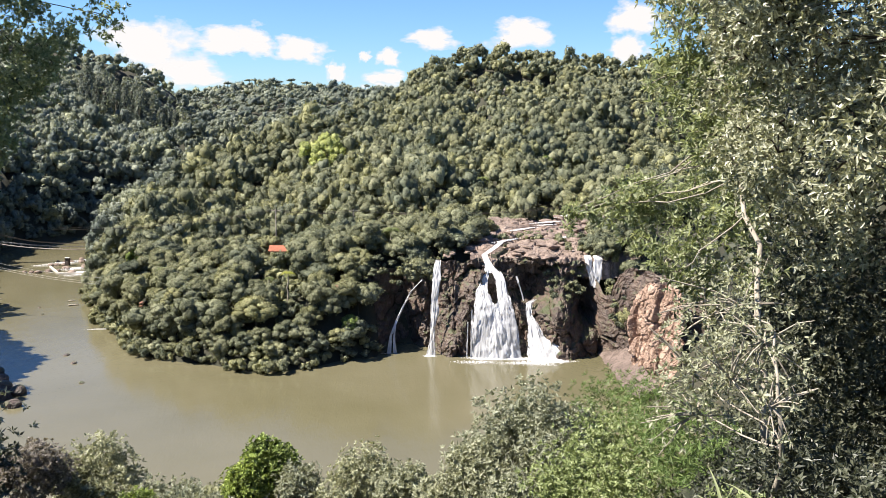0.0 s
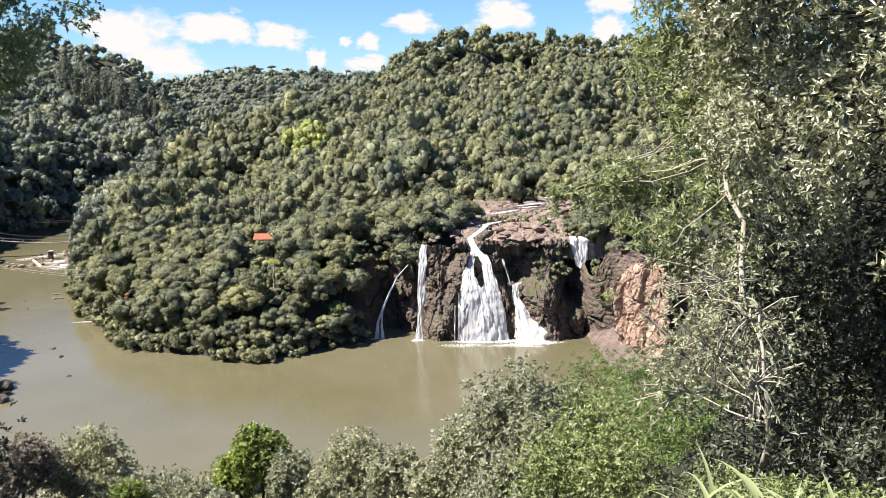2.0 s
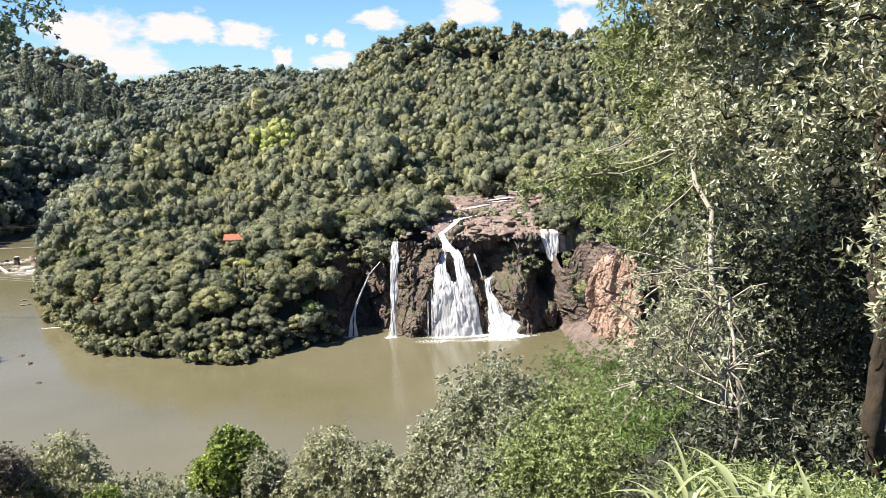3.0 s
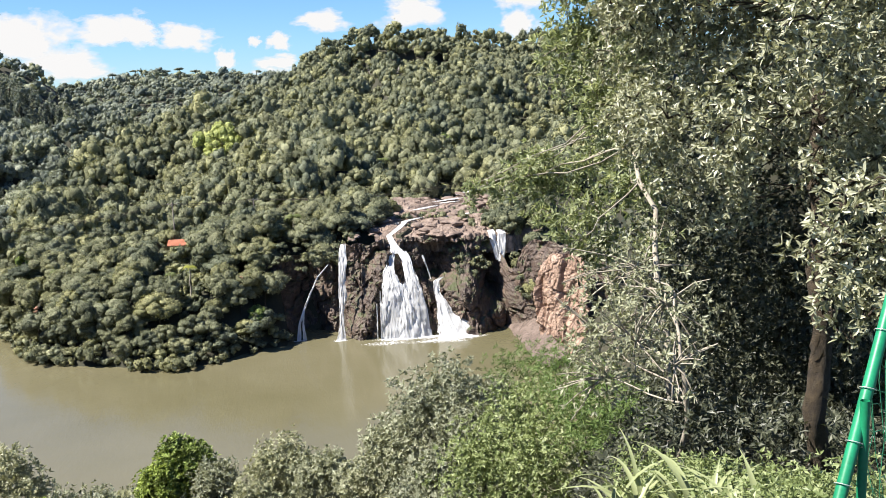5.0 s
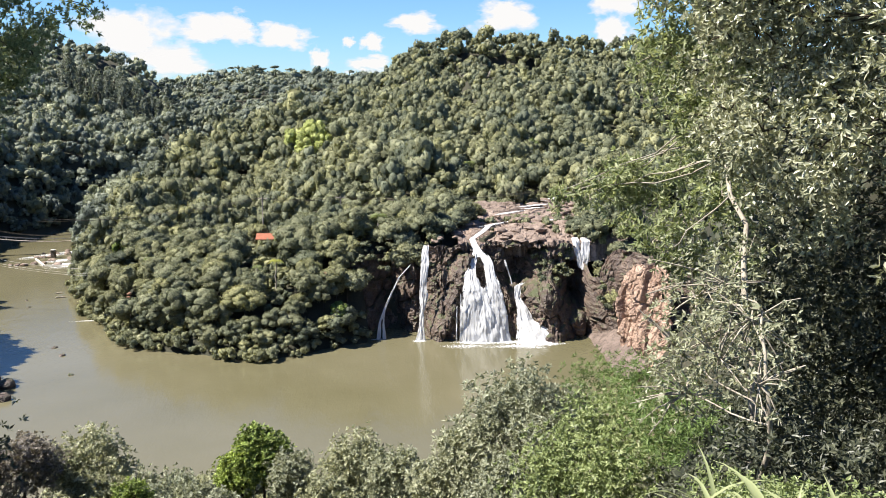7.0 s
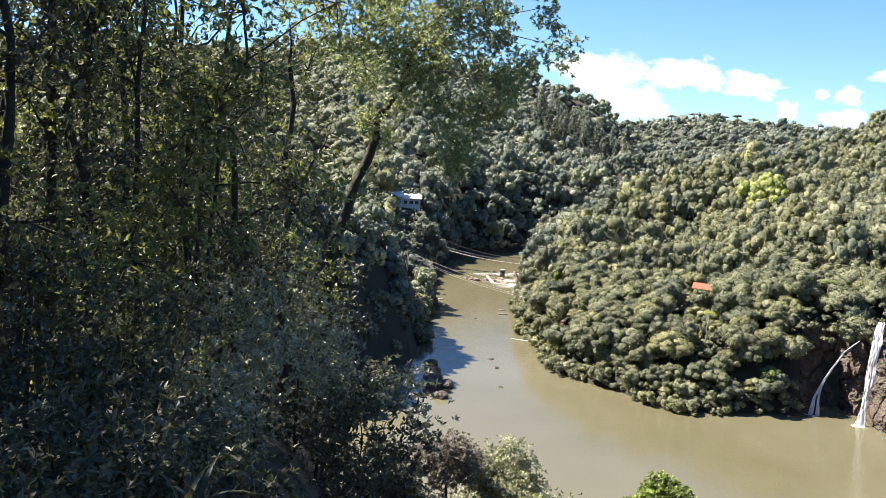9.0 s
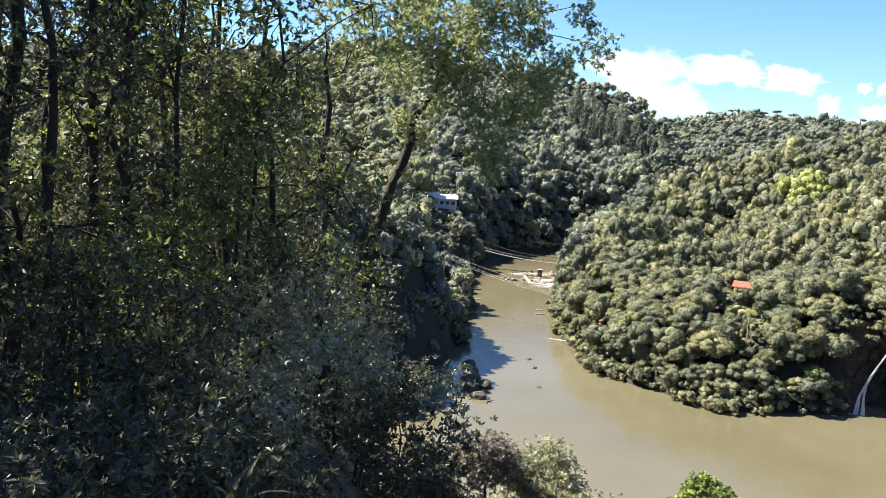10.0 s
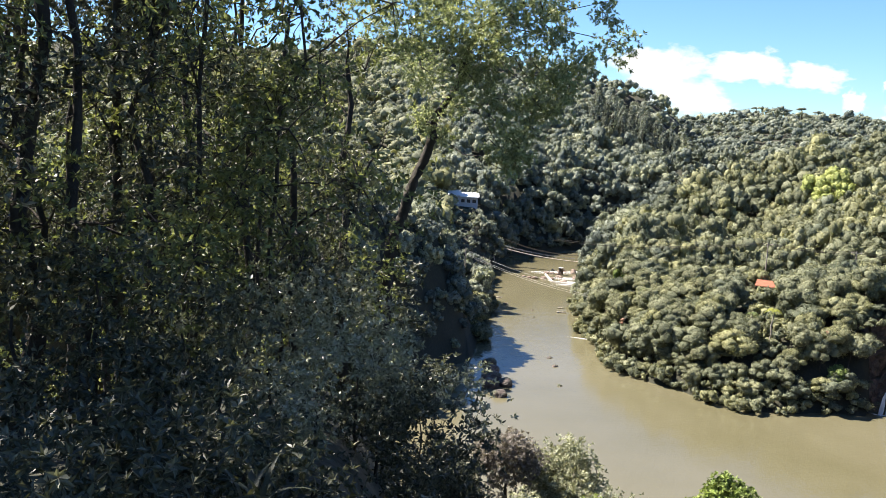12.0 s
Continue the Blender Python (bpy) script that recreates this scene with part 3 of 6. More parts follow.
wood("ledge_shrubs", "low olive shrubs between the rocks above the falls", M_FOREST, BUSH_T, BUSH_T, xy, z, rng, 0.6, 1.25, 0.2)

xy, z = scatter(221, 256, 8.2, 12.4, 2.3, rng, lambda x, y, z: ~open_ground(x, y, z) & (np.hypot(x + 45.6, y - 250) > 3.6))
wood("hut_shrubs", "low grey-green shrubs in front of the hut", M_FOREST, BUSH_T, BUSH_T, xy, z - 0.3, rng, 0.8, 1.5, 0.0)
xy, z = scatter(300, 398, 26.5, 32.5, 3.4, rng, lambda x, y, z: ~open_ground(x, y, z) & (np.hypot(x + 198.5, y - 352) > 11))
wood("yard_shrubs", "low shrubs on the slope below the house", M_HAZYLEAF, BUSH_T, BUSH_T, xy, z - 0.3, rng, 0.6, 1.1, 0.0)
rng = np.random.default_rng(14)
xy, z = scatter(120, 330, 36, 64, 8.0, rng, lambda x, y, z: np.ones(len(x), bool))
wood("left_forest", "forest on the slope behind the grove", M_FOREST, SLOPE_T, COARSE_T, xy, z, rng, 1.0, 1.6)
xy, z = scatter(330, 780, 31, 64, 12.0, rng, lambda x, y, z: np.ones(len(x), bool))
wood("left_forest", "forest on the far hill behind the grove", M_FOREST, FAR_T, COARSE_T, xy, z, rng, 1.1, 1.7)


# ---- the falls and the rocks ----
def fbm(p, scale, octaves=4):
    return noise.fractal(Vector(p) * scale, 0.9, 2.1, octaves)


def rock_sheet(name, corner, along, up, nu, nv, shape, material, parent=None, label=""):
    """A rough cliff: a grid whose places shape(u, v) gives, u and v from 0 to 1."""
    vs = np.array([shape(i / nu, j / nv) for j in range(nv + 1) for i in range(nu + 1)])
    i, j = np.meshgrid(np.arange(nu), np.arange(nv))
    a = j * (nu + 1) + i
    f = np.stack([a, a + 1, a + nu + 2, a + nu + 1], -1).reshape(-1, 4)
    return mesh_from(name, vs, f, [material], smooth=False)


def blocks(p, scale, seed=0.0):
    """Broken rock: each fractured block stands out by its own amount."""
    q = Vector(p) * scale + Vector((seed, seed * 2.3, 0)) + 0.35 * noise.noise_vector(Vector(p) * scale * 0.7)
    d, pts = noise.voronoi(q)
    return noise.cell(pts[0] * 7.31) - 0.9 * max(0.0, 0.10 - (d[1] - d[0])) / 0.10


def hump(x, c, w):
    return math.exp(-((x - c) / w) ** 2)


def cliff_shape(u, v):
    x = -21 + 78 * u
    top = 22.6 - 4.2 * hump(x, -12, 8) + 0.8 * fbm((x, 0, 3), 0.22) - 1.6 * hump(x, 11.4, 1.6) - 8.0 * hump(x, 40.4, 2.4)
    z = -2 + (top + 2) * v
    y = 220.0 + 0.24 * z + 5.0 * hump(x, -14, 9)
    y -= 5.6 * hump(x, 2.6 + 0.34 * z, 2.3 + 0.11 * (19.5 - z)) * (1 - 0.4 * v) * (z < 20)   # the rib beside the main fall
    y += 3.4 * hump(x, -2.4, 1.7) * (z < 21.5)                                   # the cleft of the narrow fall
    y += 6.5 * hump(x, -9.5, 4.6) * (z < 20)                                     # the shaded hollow
    y += 1.6 * hump(x, 13, 4.0) - 2.0 * hump(x, 12.9 + 0.05 * (16 - z), 0.8) * hump(z, 16, 3.2)
    y += 10.5 * hump(x, 22.8, 4.4) * float(step(10.5, 13.5, z)) * (z < 21.6)     # the cave under the lip
    y -= 7.5 * hump(x, 29.6 - 0.18 * z, 5.0) * (1 - 0.75 * float(step(9, 20, z)))   # the slab
    y += 8.0 * hump(x, 36.2, 2.0) * float(step(4, 10, z)) * (z < 21)             # the dark gap
    y -= 1.75 * max(0.0, x - 38.5)          # the cliff turns towards the rock face
    r = 0.8 * fbm((x, y * 0.6, z), 0.14, 5) - 0.55 * blocks((x, 0, z * 0.6), 0.26, 3)
    y += 1.7 * r + 1.1 * abs(fbm((x * 1.3, 5, z * 0.55), 0.45, 4)) - 0.45 * fbm((x, 2, z), 1.3, 3)
    return (x + 0.5 * fbm((x, 9, z), 0.4), y, z + 0.4 * fbm((x, 4, z), 0.5))


cliff = thing("waterfall_cliff", (0, 0, 0), "dark wet basalt cliff with rugged ribs behind the waterfall", "cliff", kind="structure")
part("cliff_face", rock_sheet("cliff_face", 0, 0, 0, 236, 84, cliff_shape, M_ROCK), cliff)


def ledge_shape(u, v):
    x = 7 + 45 * u
    y = 227.5 + 62 * v + 2.6 * fbm((x, 1, 0), 0.25) * (1 - v) + 1.5 * hump(x, 22, 5) * (1 - v)
    z = 21.9 + 0.085 * min(y - 228, 40) + 0.7 * fbm((x, y, 0), 0.11, 5) + 0.45 * blocks((x, y, 0), 0.35, 2)
    return (x, y, z - 1.6 * hump(x, 11 + 0.35 * (y - 228), 2.6) - (4.0 if v < 0.02 else 0))


part("river_ledge", rock_sheet("river_ledge", 0, 0, 0, 110, 74, ledge_shape, M_ROCKTOP), cliff, "flat brown rock ledge over which the river runs")


def face_shape(u, v):
    """The orange rock face by the pool."""
    s = -2 + 14 * u
    z = -1 + (22.8 - 3.5 * hump(s, -2, 2.5) - 3 * hump(s, 15, 4)) * v + 0.5 * fbm((s, 0, v * 9), 0.3)
    x = 42.6 + 0.62 * s + 0.08 * z
    y = 198.5 - 0.72 * s + 0.12 * z
    o = 0.7 + 0.9 * fbm((s, 3, z), 0.13, 4) - 0.9 * blocks((s * 1.2, 0, z * 0.5), 0.22, 1) - 0.35 * blocks((s, 0, z * 0.7), 0.6, 5) + 0.12 * fbm((s, 1, z), 1.4, 3)
    return (x + 0.85 * o, y + 0.45 * o, z)


rock_wall = thing("rock_wall", (0, 0, 0), "sunlit orange rock face rising beside the pool", "cliff", kind="structure")
part("rock_face", rock_sheet("rock_face", 0, 0, 0, 90, 72, face_shape, M_ROCKFACE), rock_wall)


def ramp_shape(u, v):
    y = 222 - 40 * u
    x = 37.0 + 1.2 * u + 7 * v + 0.5 * fbm((0, y, 0), 0.15)
    z = -0.8 + 4.2 * v ** 1.2 + 0.5 * fbm((x, y, 3), 0.2, 4) * v + 0.12 * abs(fbm((x, y, 1), 0.7, 3)) + 0.10 * blocks((x, y, 0), 0.2, 8)
    return (x, y, z)


part("rock_ramp", rock_sheet("rock_ramp", 0, 0, 0, 80, 24, ramp_shape, M_RAMP), rock_wall, "smooth grey-brown rock ramp sloping into the water")


def boulder_mesh(seed, sub=3):
    bm = bmesh.new()
    bmesh.ops.create_icosphere(bm, subdivisions=sub, radius=1)
    off = Vector((seed * 5.3, seed * 1.7, 0))
    cuts = [(Vector(noise.random_unit_vector()), 0.72 + 0.2 * random.random()) for _ in range(7)]
    for v in bm.verts:
        for n_, d_ in cuts:
            k = v.co.dot(n_) - d_
            if k > 0:
                v.co -= n_ * k * 0.85
        v.co += v.co.normalized() * (0.16 * noise.noise(v.co * 1.6 + off) + 0.05 * noise.noise(v.co * 5 + off))
    return bm


BOULDERS = {m.name: [bm_mesh("boulder", boulder_mesh(k), m) for k in range(5)] for m in (M_ROCKTOP, M_ROCK, M_ROCKFACE, M_CRAG)}


def boulder(x, y, z, sx, sy, sz, m, label, group="", rz=0.0):
    ob = new("boulder", random.choice(BOULDERS[m.name]))
    ob.matrix_basis = Matrix.LocRotScale((x, y, z), Euler((random.uniform(-0.2, 0.2), random.uniform(-0.2, 0.2), rz or random.uniform(0, 6.28))), (sx, sy, sz))
    return tagged(ob, label, "boulder", group)


for k in range(75):   # slabs on the river bed above the lip
    t = random.random()
    y = 229 + 70 * t ** 1.3
    x = 12 + (y - 232) * 0.37 + random.uniform(-11, 21) * (1 - 0.3 * t)
    if abs(x - (11 + 0.35 * (y - 228))) < 2.4:
        continue
    s = random.uniform(0.5, 1.9)
    boulder(x, y, 22.4 + 0.085 * min(y - 229, 40), s * 1.4, s, s * 0.42, M_ROCKTOP, "flat brown rock slab on the river bed", "rocks above the waterfall")
for x, y, s in ((-36, 206.5, 1.6), (-33.5, 206, 1.3), (-31.5, 207.5, 1.9), (-38.5, 206.5, 0.9), (-30, 209.5, 1.5), (-58, 211.5, 0.8)):
    boulder(x, y, 0.0, s * 1.3, s, s * 0.5, M_ROCKTOP, "pinkish rock at the water's edge", "rocks on the headland shore")
for x, y, s in ((29, 214.5, 1.7), (26.8, 216.5, 1.5), (31, 217.5, 2.0), (33.5, 217, 1.4), (27.5, 218.5, 2.1)):
    boulder(x, y, 0.5, s, s, s * 0.9, M_ROCK, "dark wet boulder in the foam at the foot of the cascade", "rocks at the foot of the cascade")
for x, y, s in ((-91.5, 181.5, 2.2), (-89.5, 184.5, 1.8), (-94, 186, 2.6), (-86.5, 176, 1.5), (-97, 192, 2.0), (-101, 199, 1.6)):
    boulder(x, y, 0.4, s * 1.2, s, s * 0.8, M_ROCK, "dark boulder below the shaded bank", "rocks on the shaded shore")


def ribbon(name, pts, parent, across=24, along=60, seed=0, rag=0.25, label="", lean=1.0):
    """A sheet of falling water through the points (x, y, z, width), thinner towards its edges."""
    p = np.array(pts, float)
    s = np.linspace(0, len(p) - 1, along)
    c = np.stack([np.interp(s, np.arange(len(p)), p[:, k]) for k in range(4)], -1)
    u = np.linspace(-1, 1, across)
    V, C = [], []
    for i, (x, y, z, w) in enumerate(c):
        for q in u:
            j = fbm((q * 2 + seed * 7, z * 0.35, 0), 1.0, 3)
            cord = abs(fbm((x * 0.2 + q * w * 1.15, seed * 3.1, z * 0.10), 1.0, 3))   # the falling water hangs in cords
            V.append((x + q * w / 2 + 0.25 * w * rag * j, y - 0.35 * w * 0.3 * (1 - q * q) * lean - 0.3 * j - min(0.9, 0.35 + 0.2 * w) * 0.22 * cord, z + 0.1 * j))
            C.append(max(0.0, min(1.0, 1.25 - abs(q) ** 2.2 * 0.95 + rag * j)) * min(1.0, 0.25 + i / along * 9))
    i, j = np.meshgrid(np.arange(along - 1), np.arange(across - 1), indexing="ij")
    a = i * across + j
    f = np.stack([a, a + 1, a + across + 1, a + across], -1).reshape(-1, 4)
    return part(name, mesh_from(name, V, f, [M_FOAM], smooth=True, attrs={"cover": C}), parent, label)


falls = thing("waterfall", (0, 0, 0), "white waterfall dropping in several streams over dark rock", "waterfall")
ribbon("upper_stream", [(16.5, 247, 24.3, 1.6), (13.5, 238, 23.6, 1.7), (10.6, 230, 23.1, 1.5), (11.0, 227.4, 22.2, 1.7), (11.8, 225.3, 20.6, 2.4), (12.3, 224.4, 19.4, 4.2)], falls, seed=1)
ribbon("main_stream", [(11.2, 224.6, 20.2, 1.6), (10.3, 222.2, 17.9, 1.8), (9.6, 219.9, 15.6, 3.0), (10.4, 217.9, 12.2, 5.4), (10.5, 216.6, 7.5, 6.6), (10.7, 215.4, -0.3, 7.8)], falls, 44, 90, 2, 0.16)
ribbon("main_stream", [(13.1, 224.6, 20.2, 2.6), (14.3, 222.0, 17.9, 2.4), (14.9, 219.5, 14.8, 3.0), (15.4, 217.6, 10.9, 4.4), (15.9, 216.5, 6.3, 5.4), (16.4, 215.3, -0.3, 6.2)], falls, 36, 90, 3, 0.16)
ribbon("main_stream", [(13.0, 218.4, 13.0, 2.0), (13.1, 217.4, 10.4, 4.2), (13.3, 216.2, 6.0, 6.2), (13.5, 215.0, -0.3, 8.4)], falls, 44, 70, 13, 0.16)
ribbon("side_stream", [(18.4, 223.4, 18.8, 0.5), (18.8, 222.6, 17.4, 0.5), (19.5, 222.2, 15.4, 0.4), (20.2, 221.8, 12.8, 0.35)], falls, 8, 40, 4)
ribbon("thin_stream", [(7.2, 216.2, 12, 0.35), (7.1, 215.6, 8, 0.4), (7.0, 215.2, -0.2, 0.5)], falls, 6, 40, 5, 0.5)
ribbon("thin_stream", [(6.2, 216.0, 9, 0.25), (6.1, 215.6, 5, 0.3), (6.0, 215.2, -0.2, 0.4)], falls, 6, 40, 6, 0.5)
ribbon("cascade", [(23.2, 223, 13.0, 0.9), (21.6, 221.4, 12.5, 1.7), (21.3, 220.0, 9.9, 1.5), (22.4, 218.4, 7.6, 2.6), (23.0, 217.0, 4.9, 4.2), (24.4, 215.2, 2.4, 7.2), (25.2, 213.4, -0.2, 9.4)], falls, 44, 70, 7, 0.2, "broad foaming cascade over boulders")
ribbon("cascade", [(24.6, 217.2, 4.6, 1.6), (26.8, 216, 3.4, 2.6), (28.8, 214.6, 1.6, 2.8), (30.2, 213.6, -0.2, 2.2)], falls, 12, 40, 8, 0.5)
ribbon("left_stream", [(-1.2, 224.6, 22.6, 1.5), (-1.4, 223, 21.0, 1.9), (-1.6, 221.4, 17.6, 2.0), (-2.0, 220.2, 13.4, 1.7), (-1.9, 219.6, 10.4, 2.2), (-2.3, 218.6, 7.2, 1.2), (-2.5, 217.8, 3.4, 1.3), (-2.8, 217, -0.2, 2.6)], falls, 18, 80, 9)
ribbon("far_left_stream", [(-5.0, 224, 17.8, 0.3), (-8.0, 222.5, 14.8, 0.4), (-10.0, 221.4, 10.8, 0.5), (-11.5, 220.4, 7.6, 0.6), (-12.8, 219.4, 4.0, 0.7), (-13.3, 218.6, -0.2, 1.1)], falls, 8, 60, 10, 0.5)
ribbon("far_left_stream", [(-11.6, 220.2, 7.2, 0.3), (-12.0, 219.4, 4.0, 0.5), (-11.7, 218.6, -0.2, 1.0)], falls, 6, 30, 11, 0.5)
ribbon("right_stream", [(36.9, 230, 23.2, 1.8), (36.9, 227.6, 22.6, 2.0), (37.4, 226.6, 19.4, 1.6), (38.0, 226.0, 15.9, 1.2)], falls, 14, 40, 12)
ribbon("right_stream", [(39.4, 230, 23.2, 2.2), (39.4, 227.6, 22.6, 2.4), (39.2, 226.4, 19.4, 2.2), (38.8, 225.6, 15.6, 1.6)], falls, 14, 40, 14)


def flat_foam(name, x, y, rx, ry, z, parent, seed, strength=1.0, rz=0.0):
    """Foam or rapids spread on the water: a patch that thins out towards its edge."""
    V, C, nr, na = [], [], 9, 40
    for i in range(nr):
        for j in range(na):
            q, a = i / (nr - 1), 2 * math.pi * j / na
            k = 1 + 0.35 * fbm((math.cos(a) * 1.5 + seed, math.sin(a) * 1.5, 0), 1.0, 3)
            px, py = rx * q * k * math.cos(a), ry * q * k * math.sin(a)
            V.append((x + px * math.cos(rz) - py * math.sin(rz), y + px * math.sin(rz) + py * math.cos(rz), z + 0.06 * (1 - q)))
            C.append(strength * (1.0 - q ** 1.5))
    i, j = np.meshgrid(np.arange(nr - 1), np.arange(na), indexing="ij")
    f = np.stack([i * na + j, (i + 1) * na + j, (i + 1) * na + (j + 1) % na, i * na + (j + 1) % na], -1).reshape(-1, 4)
    return part(name, mesh_from(name, V, f, [M_FOAM], attrs={"cover": C}), parent)


for k, (x, y, rx, ry, w) in enumerate(((11.5, 214.5, 6.5, 2.0, 1.0), (18.5, 214.3, 5.0, 1.8, 1.0), (26, 212.6, 6.5, 2.4, 1.0), (-3, 216.2, 2.4, 1.2, 0.9), (-13.2, 218.2, 2.0, 0.7, 0.7), (22, 210.5, 9.0, 2.6, 0.55), (8, 211, 8.0, 2.2, 0.42))):
    flat_foam("foam", x, y, rx, ry, 0.03 + 0.004 * k, falls, k, w)
for k, (x, y, rx, ry, r) in enumerate(((17, 247, 7.5, 1.3, 0.9), (23, 262, 9, 1.6, 0.8), (31.5, 274, 8, 1.8, 0.7), (34, 252, 2.6, 1.3, 0.2), (40, 292, 9, 2.2, 0.9), (30, 268, 5, 1.2, 0.5))):
    flat_foam("rapid", x, y, rx, ry, 22.75 + 0.085 * min(y - 229, 40), falls, 20 + k, 0.75, r)

rng = np.random.default_rng(21)
px = np.concatenate([rng.uniform(26, 34.5, 46), rng.uniform(-20, 7, 40), rng.uniform(41, 46, 26)])
pz = np.concatenate([rng.uniform(9, 20, 46), rng.uniform(16, 23.0, 40), rng.uniform(8, 18, 26)])
py = np.concatenate([216.5 + 0.45 * pz[:46], 220 + 0.36 * pz[46:86], 205 + 0.9 * pz[86:]])
v, f, t, i = stamp(BUSH_T, np.column_stack([px, py, pz - 0.9, rng.uniform(0.4, 1.1, len(px))]), rng)
tagged(new("cliff_shrubs", mesh_from("cliff_shrubs", v, f, [M_FOREST, M_CORESHADE], i, attrs={"tint": t})), "green shrubs and ferns clinging to the wet cliff", "shrub", kind="stuff")

# grey crags in the hillside below the plateau's edge
for k in range(26):
    a = radians(-1.9 - 0.115 * k + 0.08 * math.sin(k * 2.9))
    d = 567 + 1.5 * math.sin(k * 1.7) + 2.0 * (k % 2)
    w = 2.6 + 1.6 * abs(math.sin(k * 2.1))
    low = 0.5 + 0.5 * math.sin(k * 1.3)
    boulder(-math.sin(a) * d, math.cos(a) * d, 64 + 5 * low, w, w * 0.7, w * (1.3 + 0.6 * (1 - low)), M_CRAG, "grey-brown crag in the hillside below the plateau's edge", "crags on the hillside")


# ---- trees of the near slope ----
LOOKOUT = np.array([0.0, 0.0, 60.0])


def spot(az, el, d):
    """The place d metres from the lookout, az degrees to the left of north, el above the level."""
    a, e = radians(az), radians(el)
    return LOOKOUT + d * np.array([-math.sin(a) * math.cos(e), math.cos(a) * math.cos(e), math.sin(e)])


def sprays(cen, nor, per, length, width, rng, open_=0.75, fine=False):
    """Rosettes: `per` leaves radiate from each twig's end."""
    k = len(cen)
    n = unit(nor)
    a = unit(np.cross(n, unit(rng.normal(size=(k, 3)))))
    b = np.cross(n, a)
    V = []
    for i in range(per):
        t = 2 * np.pi * i / per + rng.uniform(-0.5, 0.5, (k, 1))
        tilt = rng.uniform(0.1, open_ * 1.35, (k, 1))
        d = unit((np.cos(t) * a + np.sin(t) * b) * np.sin(tilt + 0.35) + n * np.cos(tilt + 0.35) - np.array([0, 0, 0.18]))
        side = unit(np.cross(d, n + rng.normal(size=(k, 3)) * 0.35))
        up = np.cross(side, d)
        ln = length * rng.uniform(0.6, 1.25, (k, 1))
        wd = width * rng.uniform(0.75, 1.2, (k, 1)) * 0.5
        base = cen + d * ln * 0.08
        if not fine:
            mid = base + d * ln * 0.45 + up * wd * 0.3
            V.append(np.stack([base, mid + side * wd, base + d * ln - up * ln * 0.1, mid - side * wd], 1))
            continue
        p1, p2 = base + d * ln * 0.34 + up * wd * 0.3, base + d * ln * 0.70 + up * wd * 0.3 - up * ln * 0.03
        V.append(np.stack([base, p1 + side * wd, p2 + side * wd * 0.8, base + d * ln - up * ln * 0.1, p2 - side * wd * 0.8, p1 - side * wd], 1))
    v = np.concatenate(V).reshape(-1, 3)
    if not fine:
        return v, np.arange(len(v)).reshape(-1, 4)
    q = np.arange(len(v)).reshape(-1, 6)
    return v, np.concatenate([q[:, [0, 1, 2, 3]], q[:, [0, 3, 4, 5]]])


